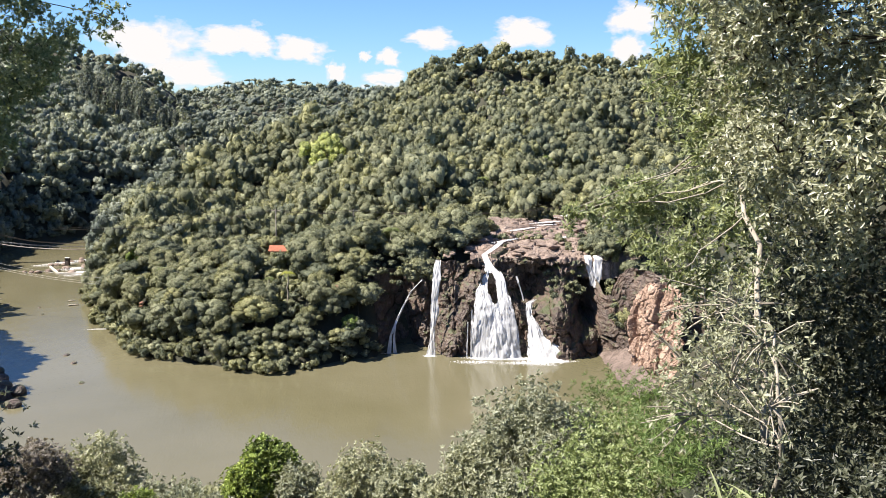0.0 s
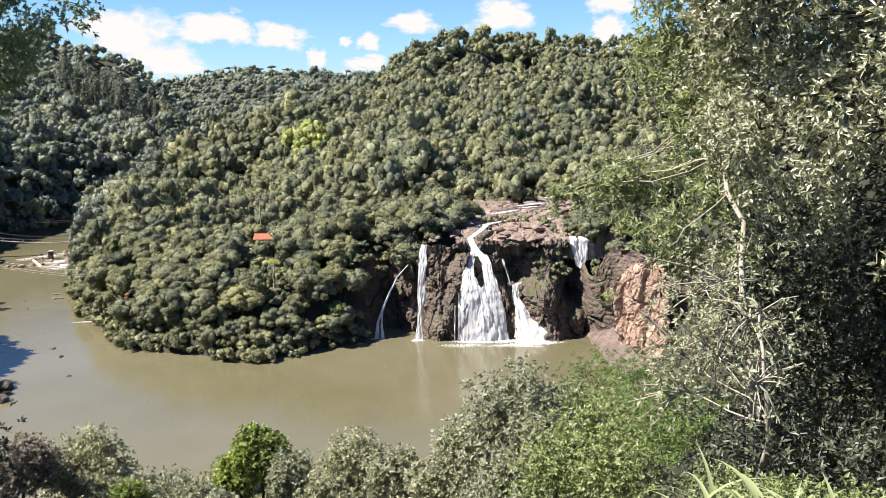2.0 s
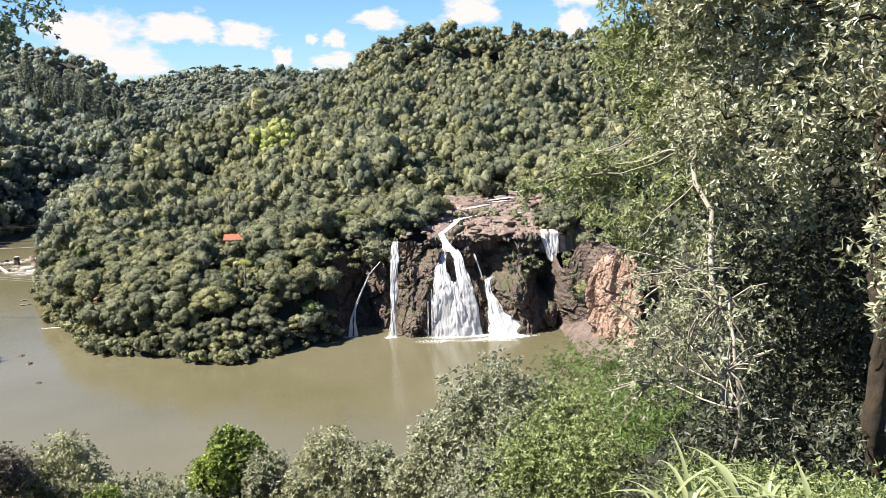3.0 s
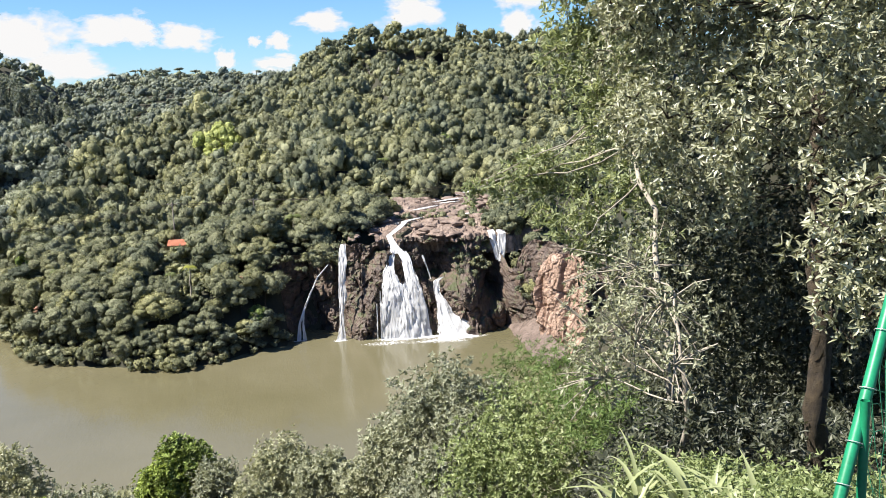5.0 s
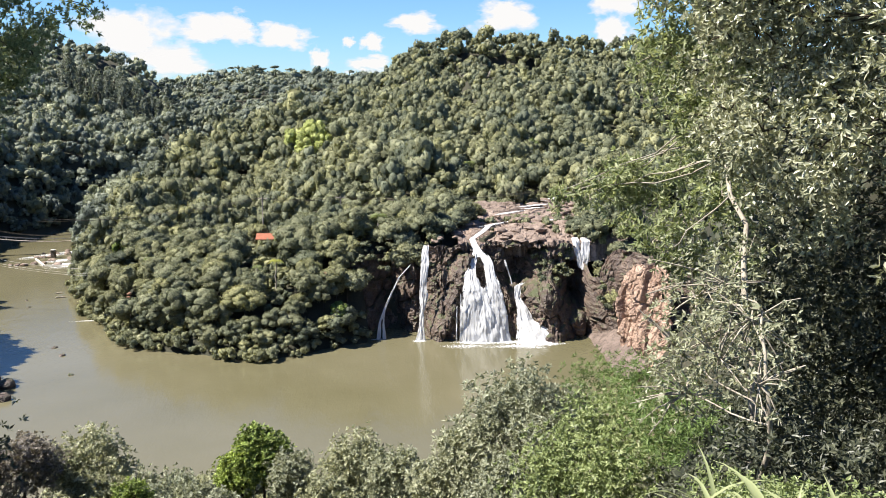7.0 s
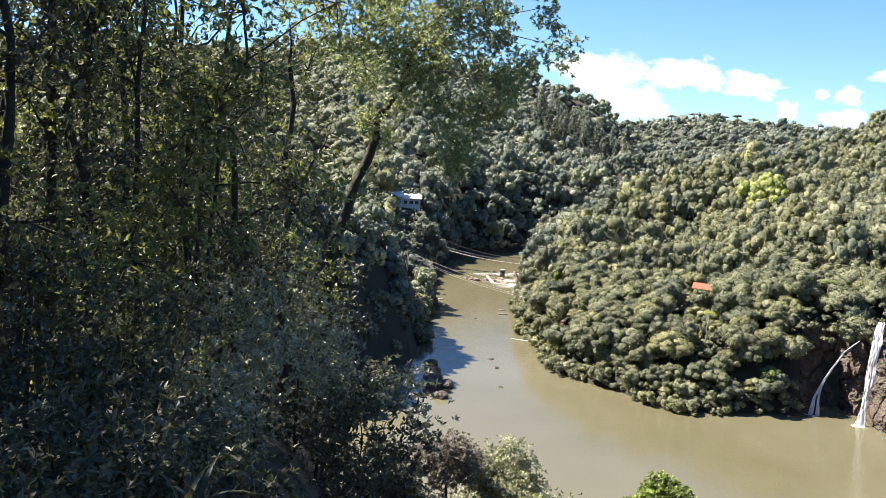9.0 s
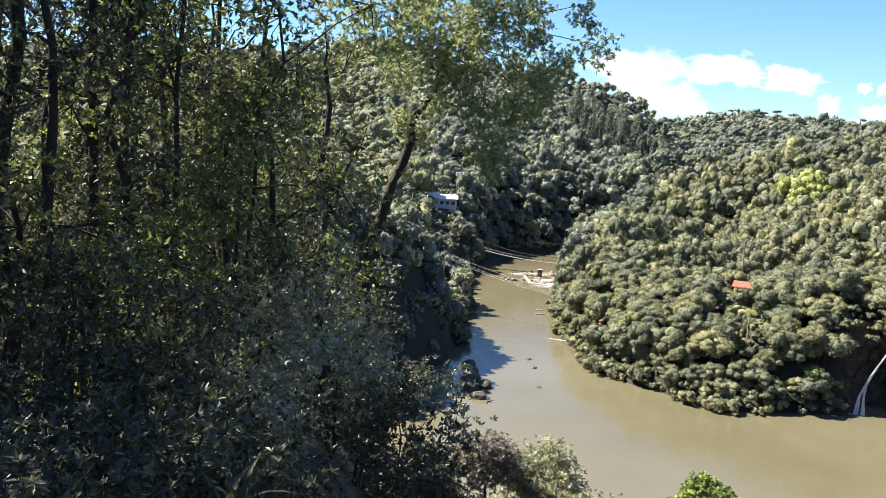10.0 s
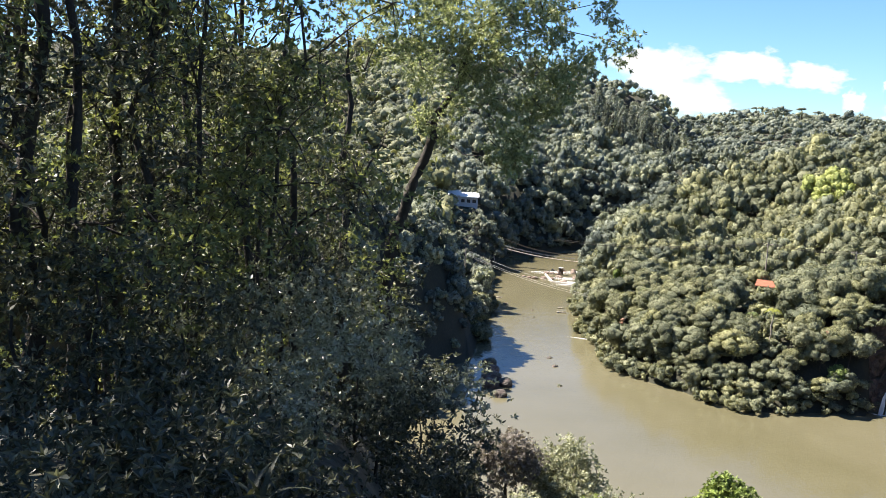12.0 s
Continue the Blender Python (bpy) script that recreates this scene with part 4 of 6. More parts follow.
def near_tree(name, label, category, base, trunk, lobes, leaf, seed, bark, thick, twigs, length, width, per=7, group="", hollow=0.35, limbs=True, dead=0, fine=False, split=1, inner=0.5):
    """A tree or bush: a trunk through the given places, limbs to each lobe (x, y, z, radius), twigs and rosettes of leaves."""
    rg = np.random.default_rng(seed)
    base = np.asarray(base, float)
    root = thing(name, base, label, category, group)
    pts = [np.zeros(3)] + [np.asarray(p) - base for p in trunk]
    path = np.concatenate([bend(a, b, 0, rg, 5)[(0 if i == 0 else 1):] for i, (a, b) in enumerate(zip(pts, pts[1:]))])
    if thick > 0.1:   # knotty bark
        q = np.linspace(0, len(path) - 1, 4 * len(path))
        path = np.stack([np.interp(q, np.arange(len(path)), path[:, i]) for i in range(3)], -1)
    v, f = tube(path, np.linspace(thick, thick * 0.35, len(path)), 8 if thick <= 0.1 else 14)
    if thick > 0.1:
        v = v + rg.normal(size=v.shape) * thick * 0.09
    part("trunk", mesh_from("trunk", v, f, [bark], smooth=True), root)
    wood_, cen, nor, inside = [], [], [], []
    L = [(np.asarray(l[:3]) - base, l[3]) for l in lobes]
    if split > 1:   # each lobe falls into smaller clusters with gaps between them
        L = [(c + unit(rg.normal(size=3)) * r * rg.uniform(0.35, 0.95), r * rg.uniform(0.8, 1.15) / math.sqrt(split)) for c, r in L for _ in range(split)]
    for c, r in L:
        k = int(np.argmin(np.linalg.norm(path[len(path) // 3:] - c + np.array([0, 0, 0.6 * r]), axis=1))) + len(path) // 3
        if limbs and (split == 1 or rg.uniform() < 1.2 / split):
            wood_.append(tube(bend(path[k], c, 0.05 * r, rg), np.linspace(max(0.012, thick * (0.32 if split == 1 else 0.10)), 0.006, 6), 5))
        n = max(6, int(twigs * r * r))
        lumps = unit(rg.normal(size=(9, 3)))
        o = unit(rg.normal(size=(n, 3)) * 0.75 + lumps[rg.integers(0, 9, n)])
        q = (hollow + (1 - hollow) * rg.uniform(size=(n, 1)) ** 0.6) * rg.uniform(0.75, 1.18, (n, 1))
        p = c + o * q * r
        cen.append(p)
        nor.append(o + np.array([-0.25, -0.1, 0.55]) + rg.normal(size=(n, 3)) * 0.5)
        # extra leaves inside each lobe, added to block the light
        k_in = int(inner * r * r / (length * width * 6)) + 1
        inside.append(c + unit(rg.normal(size=(k_in, 3))) * r * 0.5 * rg.uniform(size=(k_in, 1)) ** 0.5)
        if not limbs:
            continue
        for i in range((6 if split == 1 else 3) + dead):
            j = rg.integers(0, n)
            wood_.append(tube(bend(c, p[j] + o[j] * (0.25 * r if i >= 6 else 0.0), 0.03, rg, 4), (0.012, 0.01, 0.007, 0.004), 4))
        if not wood_:
            continue
        v, f = join(wood_)
        part("limb", mesh_from("limb", v, f, [bark], smooth=True), root)
        wood_ = []
    v, f = sprays(np.concatenate(cen), np.concatenate(nor), per, length, width, rg, fine=fine)
    p = np.concatenate(inside)
    v2, f2 = sprays(p, rg.normal(size=p.shape) + np.array([-0.4, 0, 0.6]), 5, length * 1.1, width * 1.5, rg)
    part("crown", mesh_from("crown", np.concatenate([v, v2]), np.concatenate([f, f2 + len(v)]), [leaf]), root)
    return root


def lob(*rows):
    return [(*spot(a, e, d), r) for a, e, d, r in rows]


def ground_at(az, d):
    x, y = -math.sin(radians(az)) * d, math.cos(radians(az)) * d
    return np.array([x, y, float(height(x, y))])


def round_tree(name, label, az, el, d, r, leaf, seed, twigs=26, length=0.32, width=0.14, bark=None, group="", tall=1.15, category="tree"):
    """A tree on the slope whose top shows in the direction (az, el), d metres off, r its crown's radius."""
    g = ground_at(az, d)
    r, el = r * 1.13, el + 0.3
    top = spot(az, el, d / math.cos(radians(el)))
    rg = np.random.default_rng(seed)
    c = top - np.array([0, 0, r * tall])
    lobes = []
    for k in range(17):
        o = unit(rg.normal(size=3))
        o[2] = abs(o[2]) * 1.0 - 0.3
        s = rg.uniform(0.3, 0.52) * r
        lobes.append((*(c + unit(o) * (r - s) * np.array([1, 1, tall]) * rg.uniform(0.7, 1.05)), s))
    lobes.append((*(c - np.array([0, 0, 0.5 * r])), 0.6 * r))
    return near_tree(name, label, category, g - np.array([0, 0, 0.2]), [c - np.array([0, 0, 0.8 * r]), c], lobes, leaf, seed, bark or M_BARK, 0.05 + 0.03 * r, twigs, length, width, 7, group, limbs=False)


G = "trees on the near slope"
round_tree("tree", "large pale grey-green tree below the lookout", -5.9, -16.1, 44, 3.5, M_GREYLEAF, 1, 60, 0.24, 0.10, group=G)
round_tree("tree", "pale grey-green tree beside a larger one", -8.3, -17.6, 46, 2.4, M_GREYLEAF, 2, 60, 0.24, 0.10, group=G)
round_tree("tree", "pale grey-green tree on the near slope", -2.9, -19.6, 42, 2.3, M_GREYLEAF, 3, 60, 0.24, 0.10, group=G)
round_tree("tree", "bright green tree standing over grey-green bushes", 11.2, -19.9, 58, 2.0, M_BRIGHT, 4, 60, 0.28, 0.13, group=G)
round_tree("tree", "bright green tree among grey bushes", 12.6, -21.1, 57, 1.8, M_BRIGHT, 5, 60, 0.28, 0.13, group=G)
round_tree("tree", "dull green tree on the near slope", 9.7, -21.6, 56, 2.0, M_GREYLEAF, 6, 60, 0.26, 0.11, group=G)
round_tree("tree", "rounded olive-green tree on the near slope", 21.6, -18.9, 62, 3.3, M_GREYLEAF, 7, 50, 0.28, 0.12, group=G)
round_tree("tree", "pinkish-grey flowering tree beside the river", 25.4, -18.6, 60, 2.5, M_PINK, 8, 50, 0.26, 0.12, group=G)
# this tree's shade is painted into its leaf colour
round_tree("tree", "tree on the near slope, leaves darkened for shade", 28.8, -20.6, 50, 2.6, M_SHADELEAF, 9, 40, 0.26, 0.12, group=G)
round_tree("tree", "pale dry-looking bush on the near slope", 17.3, -21.7, 58, 2.7, M_GREYLEAF, 10, 50, 0.26, 0.11, group=G)
round_tree("tree", "dull olive tree on the near slope", 5.4, -20.6, 56, 2.6, M_GREYLEAF, 11, 50, 0.26, 0.11, group=G)
round_tree("tree", "grey-green tree on the near slope", 2.4, -21.9, 50, 2.1, M_GREYLEAF, 12, 55, 0.26, 0.11, group=G)
round_tree("tree", "olive-green bush low on the slope", 7.4, -23.0, 50, 2.0, M_GREYLEAF, 13, 50, 0.26, 0.11, group=G)
round_tree("tree", "grey bush low on the slope", 14.9, -23.2, 52, 2.0, M_GREYLEAF, 14, 50, 0.26, 0.11, group=G)
round_tree("tree", "yellow-green bush beside an olive tree", 19.6, -22.4, 54, 1.4, M_BRIGHT, 15, 60, 0.26, 0.11, group=G)
round_tree("tree", "leafy bush low on the slope", -0.4, -22.6, 44, 2.2, M_GREYLEAF, 16, 55, 0.24, 0.10, group=G)
round_tree("tree", "leafy bush low on the slope", 23.5, -22.3, 50, 2.4, M_GREYLEAF, 17, 50, 0.24, 0.10, group=G)
round_tree("tree", "leafy bush low on the slope", -4.8, -22.4, 36, 2.0, M_GREYLEAF, 18, 70, 0.2, 0.09, group=G)

# the tall trees beside the lookout
G2 = "trees beside the lookout"
# the first six lobes are added inside the crown to shade the thicket
near_tree("tree", "large dark-trunked tree with glossy grey-green leaves beside the lookout", "tree", ground_at(-28.8, 9.0) - np.array([0, 0, 0.2]),
          [spot(-29.2, -14, 9.0), spot(-28.6, -4, 9.3), spot(-28, 6, 9.8)],
          lob((-18, 6, 11.2, 0.75), (-19, 2.5, 11, 0.8), (-17.5, 10, 11.2, 0.8), (-19.5, -1, 11, 0.7), (-20.5, 8, 11, 0.9), (-21, 4.5, 10.8, 0.8), (-22, 3, 10.5, 1.2), (-26, 1.5, 9.5, 1.2), (-30, 3, 9, 1.3), (-20, -2, 10.8, 0.95), (-24, -3.5, 9.8, 1.0), (-33, -1, 8.6, 0.5), (-29, -4.5, 9, 0.6), (-31.8, -7.5, 7.6, 0.45),
              (-31.4, -9.8, 7.6, 0.34), (-26, 7, 11, 1.5), (-33, 8, 10, 1.6), (-20, 7.5, 12, 1.3), (-36, 2, 8, 1.2), (-38, -6, 8, 1.2), (-21.5, -6.5, 10.4, 0.7), (-25.0, -6.0, 10.6, 0.6), (-18, 10, 12.5, 1.3), (-36, 12, 9.5, 1.8), (-27, 13, 10.5, 1.9), (-21, 14, 11.5, 1.8), (-17.6, 8, 10, 0.95), (-19.2, 4, 10, 0.8), (-16.8, 13, 10.5, 1.2), (-22, 9, 9, 1.0), (-30.2, -9.5, 8.2, 0.5), (-31.5, -12.2, 7.8, 0.4), (-33.4, -9.2, 8.4, 0.6), (-32.6, -6, 8.3, 0.55), (-32.4, -14, 8.0, 0.45), (-30.6, -14.2, 8.2, 0.32)),
          M_GLOSSY, 21, M_MOSSBARK, 0.11, 430, 0.074, 0.028, 5, G2, fine=True, split=5, inner=0.8)
near_tree("tree", "slender pale-trunked tree with fine light green leaves leaning over the slope", "tree", ground_at(-20.6, 10.5) - np.array([0, 0, 0.2]),
          [spot(-20.2, -16, 10.8), spot(-19.4, -10.5, 11.3), spot(-17.5, -2, 12.4), spot(-16, 5, 13)],
          lob((-15.2, 5.8, 13.2, 0.75), (-16.6, 2.2, 13, 0.95), (-14.6, -1.2, 13, 0.85), (-13.0, -4.3, 13, 0.8), (-11.6, -5.6, 13, 0.52), (-8.3, -6.4, 13, 0.2), (-9.6, -6.2, 13, 0.28), (-14.2, -7.4, 12.6, 0.6), (-16.4, -4.6, 12.6, 0.95),
              (-18.4, -0.5, 12.6, 0.95), (-17, -8.3, 12.2, 0.8), (-15.2, -9.4, 12.4, 0.45), (-18.5, 5, 13.4, 1.1), (-16.5, 8.8, 13.6, 0.9)),
          M_FRESH, 22, M_PALEBARK, 0.05, 380, 0.098, 0.030, 6, G2, fine=True, split=4, inner=0.3)
near_tree("tree", "twiggy grey-leaved small tree with bare pale branches", "tree", ground_at(-21.4, 9.6) - np.array([0, 0, 0.2]),
          [spot(-21.2, -18, 9.6), spot(-20.6, -13, 9.9)],
          lob((-16.6, -12.4, 11, 0.55), (-18.6, -11.6, 11, 0.85), (-15.9, -15.8, 10.6, 0.6), (-18.2, -16, 10.2, 0.75), (-20.0, -13.6, 10, 0.6), (-20.6, -17.4, 9.6, 0.4), (-16.2, -18.3, 10.5, 0.55)),
          M_GREYLEAF, 23, M_PALEBARK, 0.034, 250, 0.070, 0.028, 6, G2, dead=10)
# the undergrowth takes its shade from the darkened leaf colour
near_tree("shrub", "undergrowth between the trunks, leaves darkened for shade", "shrub", ground_at(-27, 13),
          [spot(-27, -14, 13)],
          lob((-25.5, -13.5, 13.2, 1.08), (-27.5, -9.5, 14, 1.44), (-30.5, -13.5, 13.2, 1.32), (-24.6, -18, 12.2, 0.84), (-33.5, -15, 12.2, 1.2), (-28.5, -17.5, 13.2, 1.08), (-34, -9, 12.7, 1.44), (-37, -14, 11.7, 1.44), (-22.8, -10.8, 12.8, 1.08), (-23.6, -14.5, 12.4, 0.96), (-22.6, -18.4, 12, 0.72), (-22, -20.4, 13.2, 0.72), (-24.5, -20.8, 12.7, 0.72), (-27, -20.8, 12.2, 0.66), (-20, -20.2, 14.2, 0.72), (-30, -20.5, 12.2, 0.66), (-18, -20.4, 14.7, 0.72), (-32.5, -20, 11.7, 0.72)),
          M_SHADELEAF, 24, M_BARK, 0.04, 220, 0.080, 0.034, 6, "undergrowth", limbs=False)
# added dark backing: its leaf colour stands for deep shade behind the tree
near_tree("shrub", "dense thicket added as a dark backing behind the large tree", "shrub", ground_at(-29, 14), [spot(-29, -15, 14)],
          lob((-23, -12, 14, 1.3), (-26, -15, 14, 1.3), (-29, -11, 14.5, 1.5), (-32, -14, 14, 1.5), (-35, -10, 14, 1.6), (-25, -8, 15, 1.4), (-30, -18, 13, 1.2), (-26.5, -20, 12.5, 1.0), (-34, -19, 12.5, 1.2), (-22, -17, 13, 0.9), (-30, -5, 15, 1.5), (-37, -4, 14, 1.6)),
          M_SHADELEAF, 28, M_BARK, 0.04, 330, 0.078, 0.034, 7, "undergrowth", limbs=False)
# another added backing tree, darkened to paint the shade higher up
near_tree("tree", "tall tree added as a dark backing behind the glossy-leaved one", "tree", ground_at(-31, 15) - np.array([0, 0, 0.2]), [spot(-31, -10, 15), spot(-31, 4, 15)],
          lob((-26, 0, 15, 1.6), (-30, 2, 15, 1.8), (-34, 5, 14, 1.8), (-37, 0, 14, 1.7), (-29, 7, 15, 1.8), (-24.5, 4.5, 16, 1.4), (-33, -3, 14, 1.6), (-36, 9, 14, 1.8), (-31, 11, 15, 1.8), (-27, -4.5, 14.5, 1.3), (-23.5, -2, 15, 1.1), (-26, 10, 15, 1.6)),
          M_SHADELEAF, 29, M_BARK, 0.10, 230, 0.085, 0.038, 7, G2)
near_tree("shrub", "bright green leafy shrub on the sunlit slope", "shrub", ground_at(-10.6, 17), [spot(-10.6, -23, 16.4)],
          lob((-10.4, -21.8, 16, 0.95), (-12.2, -20.8, 15.5, 0.8), (-8.6, -22.8, 16, 0.8), (-13.2, -22.8, 14.5, 0.8), (-11.2, -24, 14.5, 0.8), (-6.8, -24, 15.5, 0.7)),
          M_BRIGHTLEAF, 25, M_BARK, 0.03, 620, 0.078, 0.036, 6, "shrubs below the lookout", limbs=False)
near_tree("shrub", "feathery fresh green shrub on the slope", "shrub", ground_at(-14.8, 14), [spot(-14.8, -21, 13.4)],
          lob((-14.9, -18.6, 13.4, 0.6), (-13.4, -18.4, 14, 0.55), (-16, -20.2, 12.6, 0.6), (-14.6, -20.8, 12.8, 0.6), (-17.2, -21.4, 12, 0.6), (-12.2, -17.6, 17, 0.6), (-10.7, -17.9, 19, 0.7)),
          M_FERN, 26, M_BARK, 0.02, 430, 0.10, 0.016, 8, "shrubs below the lookout", limbs=False)
near_tree("shrub", "low bright green weeds along the terrace edge", "shrub", ground_at(-25, 7.2), [ground_at(-25, 7.2) + np.array([0, 0, 0.3])],
          lob((-20.5, -23.9, 8.4, 0.28), (-23, -24.3, 7.6, 0.28), (-25.4, -24.5, 7.0, 0.28), (-27.4, -24.6, 6.6, 0.26), (-29.6, -25.1, 6.4, 0.28), (-26.4, -26.3, 6.0, 0.28), (-23.6, -26.3, 6.4, 0.26), (-18.6, -24.3, 9, 0.36), (-29, -26.9, 5.6, 0.36), (-32, -25.2, 6.2, 0.4), (-20.5, -26.1, 7.4, 0.36)),
          M_BRIGHTLEAF, 27, M_BARK, 0.01, 2100, 0.046, 0.021, 5, "shrubs below the lookout", limbs=False)

rng = np.random.default_rng(77)
a, d = np.radians(rng.uniform(-44, -13, 9000)), rng.uniform(4.2, 9.0, 9000)
x, y = -np.sin(a) * d, np.cos(a) * d
p = np.stack([x, y, height(x, y) + rng.uniform(0.02, 0.30, 9000) * (0.5 + 0.5 * np.sin(x * 2.3) * np.sin(y * 1.9 + x))], -1)
v, f = sprays(p, rng.normal(size=p.shape) * 0.45 + np.array([-0.1, -0.2, 1.0]), 5, 0.065, 0.030, rng)
tagged(new("weeds", mesh_from("weeds", v, f, [M_BRIGHTLEAF])), "low green weeds covering the ground under the trees", "weeds", kind="stuff")
# ferns in the leaf colour darkened for the shade under the trees
a, d = np.radians(rng.uniform(-44, -12, 7000)), rng.uniform(8.5, 18, 7000)
x, y = -np.sin(a) * d, np.cos(a) * d
p = np.stack([x, y, height(x, y) + rng.uniform(0.02, 0.7, 7000)], -1)
v, f = sprays(p, rng.normal(size=p.shape) * 0.5 + np.array([-0.1, -0.3, 1.0]), 5, 0.09, 0.036, rng)
tagged(new("ferns", mesh_from("ferns", v, f, [M_SHADELEAF])), "ferns and seedlings under the trees, leaves darkened for shade", "ferns", kind="stuff")

# the grove beside the path
near_tree("tree", "tall leaning tree whose leafy crown reaches over the river", "tree", ground_at(34.6, 23) - np.array([0, 0, 0.3]),
          [spot(33.7, -8.1, 23), spot(32.2, -3.5, 22.5), spot(30.5, 1.2, 22), spot(28.5, 6, 21)],
          lob((27.4, 3.2, 21, 1.35), (24.6, 3.4, 20, 1.1), (22.3, 4.6, 19.6, 0.85), (20.7, 6.4, 19.2, 0.5), (30, 5.3, 21, 1.4), (33, 4.6, 22, 1.5), (26, 7, 20, 1.4), (30, 9.5, 21, 1.8), (23.4, 8.4, 19.6, 1.2), (35.4, 9, 22, 1.8),
              (26.6, -0.4, 20.6, 0.8), (24.6, 0.6, 20, 0.8), (21.3, 9.2, 19.5, 0.7), (27.0, -1.8, 20.6, 0.6), (25.2, -1.2, 20, 0.7), (23.7, 1.8, 19.6, 0.8), (30.4, 0.4, 21, 0.8)),
          M_FRESH, 31, M_BARK, 0.17, 330, 0.095, 0.040, 7, "trees of the grove", 0.2, split=4, inner=0.12)
# trees from az 62 on are unseen, added to keep sun off the grove
GROVE = ((36, 20, 0.12, 8.0, M_CANOPY), (39.5, 17, 0.10, 7.4, M_SHADELEAF), (42.5, 15, 0.09, 7.0, M_CANOPY), (45.5, 17, 0.10, 8.2, M_SHADELEAF), (48, 13, 0.09, 7.4, M_SHADELEAF), (50.2, 14, 0.10, 8.8, M_CANOPY),
         (52.6, 11.6, 0.09, 8.4, M_CANOPY), (55.8, 12, 0.13, 8.6, M_SHADELEAF), (59, 12, 0.12, 8.0, M_SHADELEAF), (38, 26, 0.16, 9.5, M_SHADELEAF), (43.5, 24, 0.15, 9.6, M_CANOPY), (49, 23, 0.16, 9.8, M_SHADELEAF), (55, 21, 0.16, 9.6, M_SHADELEAF), (62, 16, 0.15, 9.5, M_SHADELEAF), (66, 11, 0.14, 9.0, M_SHADELEAF), (73, 9.5, 0.14, 8.5, M_SHADELEAF), (80, 11, 0.14, 9.5, M_SHADELEAF), (77, 15, 0.16, 10.5, M_SHADELEAF), (90, 10, 0.14, 9.0, M_SHADELEAF),
         (39.6, 14, 0.05, 6.6, M_CANOPY), (45.2, 20, 0.07, 9.0, M_CANOPY), (47, 17.5, 0.08, 10.5, M_SHADELEAF), (50.5, 18, 0.08, 11.0, M_SHADELEAF), (53.8, 16, 0.07, 10.5, M_SHADELEAF), (57, 16.5, 0.08, 10.8, M_SHADELEAF), (60, 14, 0.08, 10.0, M_SHADELEAF), (46.2, 13.5, 0.06, 8.4, M_CANOPY), (54.4, 13.2, 0.06, 9.0, M_CANOPY))
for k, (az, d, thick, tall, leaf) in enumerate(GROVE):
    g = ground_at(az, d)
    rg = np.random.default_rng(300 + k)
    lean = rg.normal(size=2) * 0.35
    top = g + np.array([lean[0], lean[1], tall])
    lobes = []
    # the unseen shading trees past az 62 get denser crowns
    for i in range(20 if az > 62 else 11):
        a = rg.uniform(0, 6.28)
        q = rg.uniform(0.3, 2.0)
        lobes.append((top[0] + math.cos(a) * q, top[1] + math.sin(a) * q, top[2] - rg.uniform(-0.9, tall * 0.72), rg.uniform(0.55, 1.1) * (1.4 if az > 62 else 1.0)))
    near_tree("tree", "slim dark-stemmed tree of the shaded grove or its added unseen shade belt", "tree", g - np.array([0, 0, 0.2]), [g + (top - g) * 0.5 + np.array([*(rg.normal(size=2) * 0.2), 0]), top], lobes, leaf, 300 + k, M_BARK, thick, 95, 0.100, 0.042, 7, "trees of the grove", 0.2, inner=0.6 if az > 62 else 0.22)
# pale leaf colour paints a sunlit patch in the grove
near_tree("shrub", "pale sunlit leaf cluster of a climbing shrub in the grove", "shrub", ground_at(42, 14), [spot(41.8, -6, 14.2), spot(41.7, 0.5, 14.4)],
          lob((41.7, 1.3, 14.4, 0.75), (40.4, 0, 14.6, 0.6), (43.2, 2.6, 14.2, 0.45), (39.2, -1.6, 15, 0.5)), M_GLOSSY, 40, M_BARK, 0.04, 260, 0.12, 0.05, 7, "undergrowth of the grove")
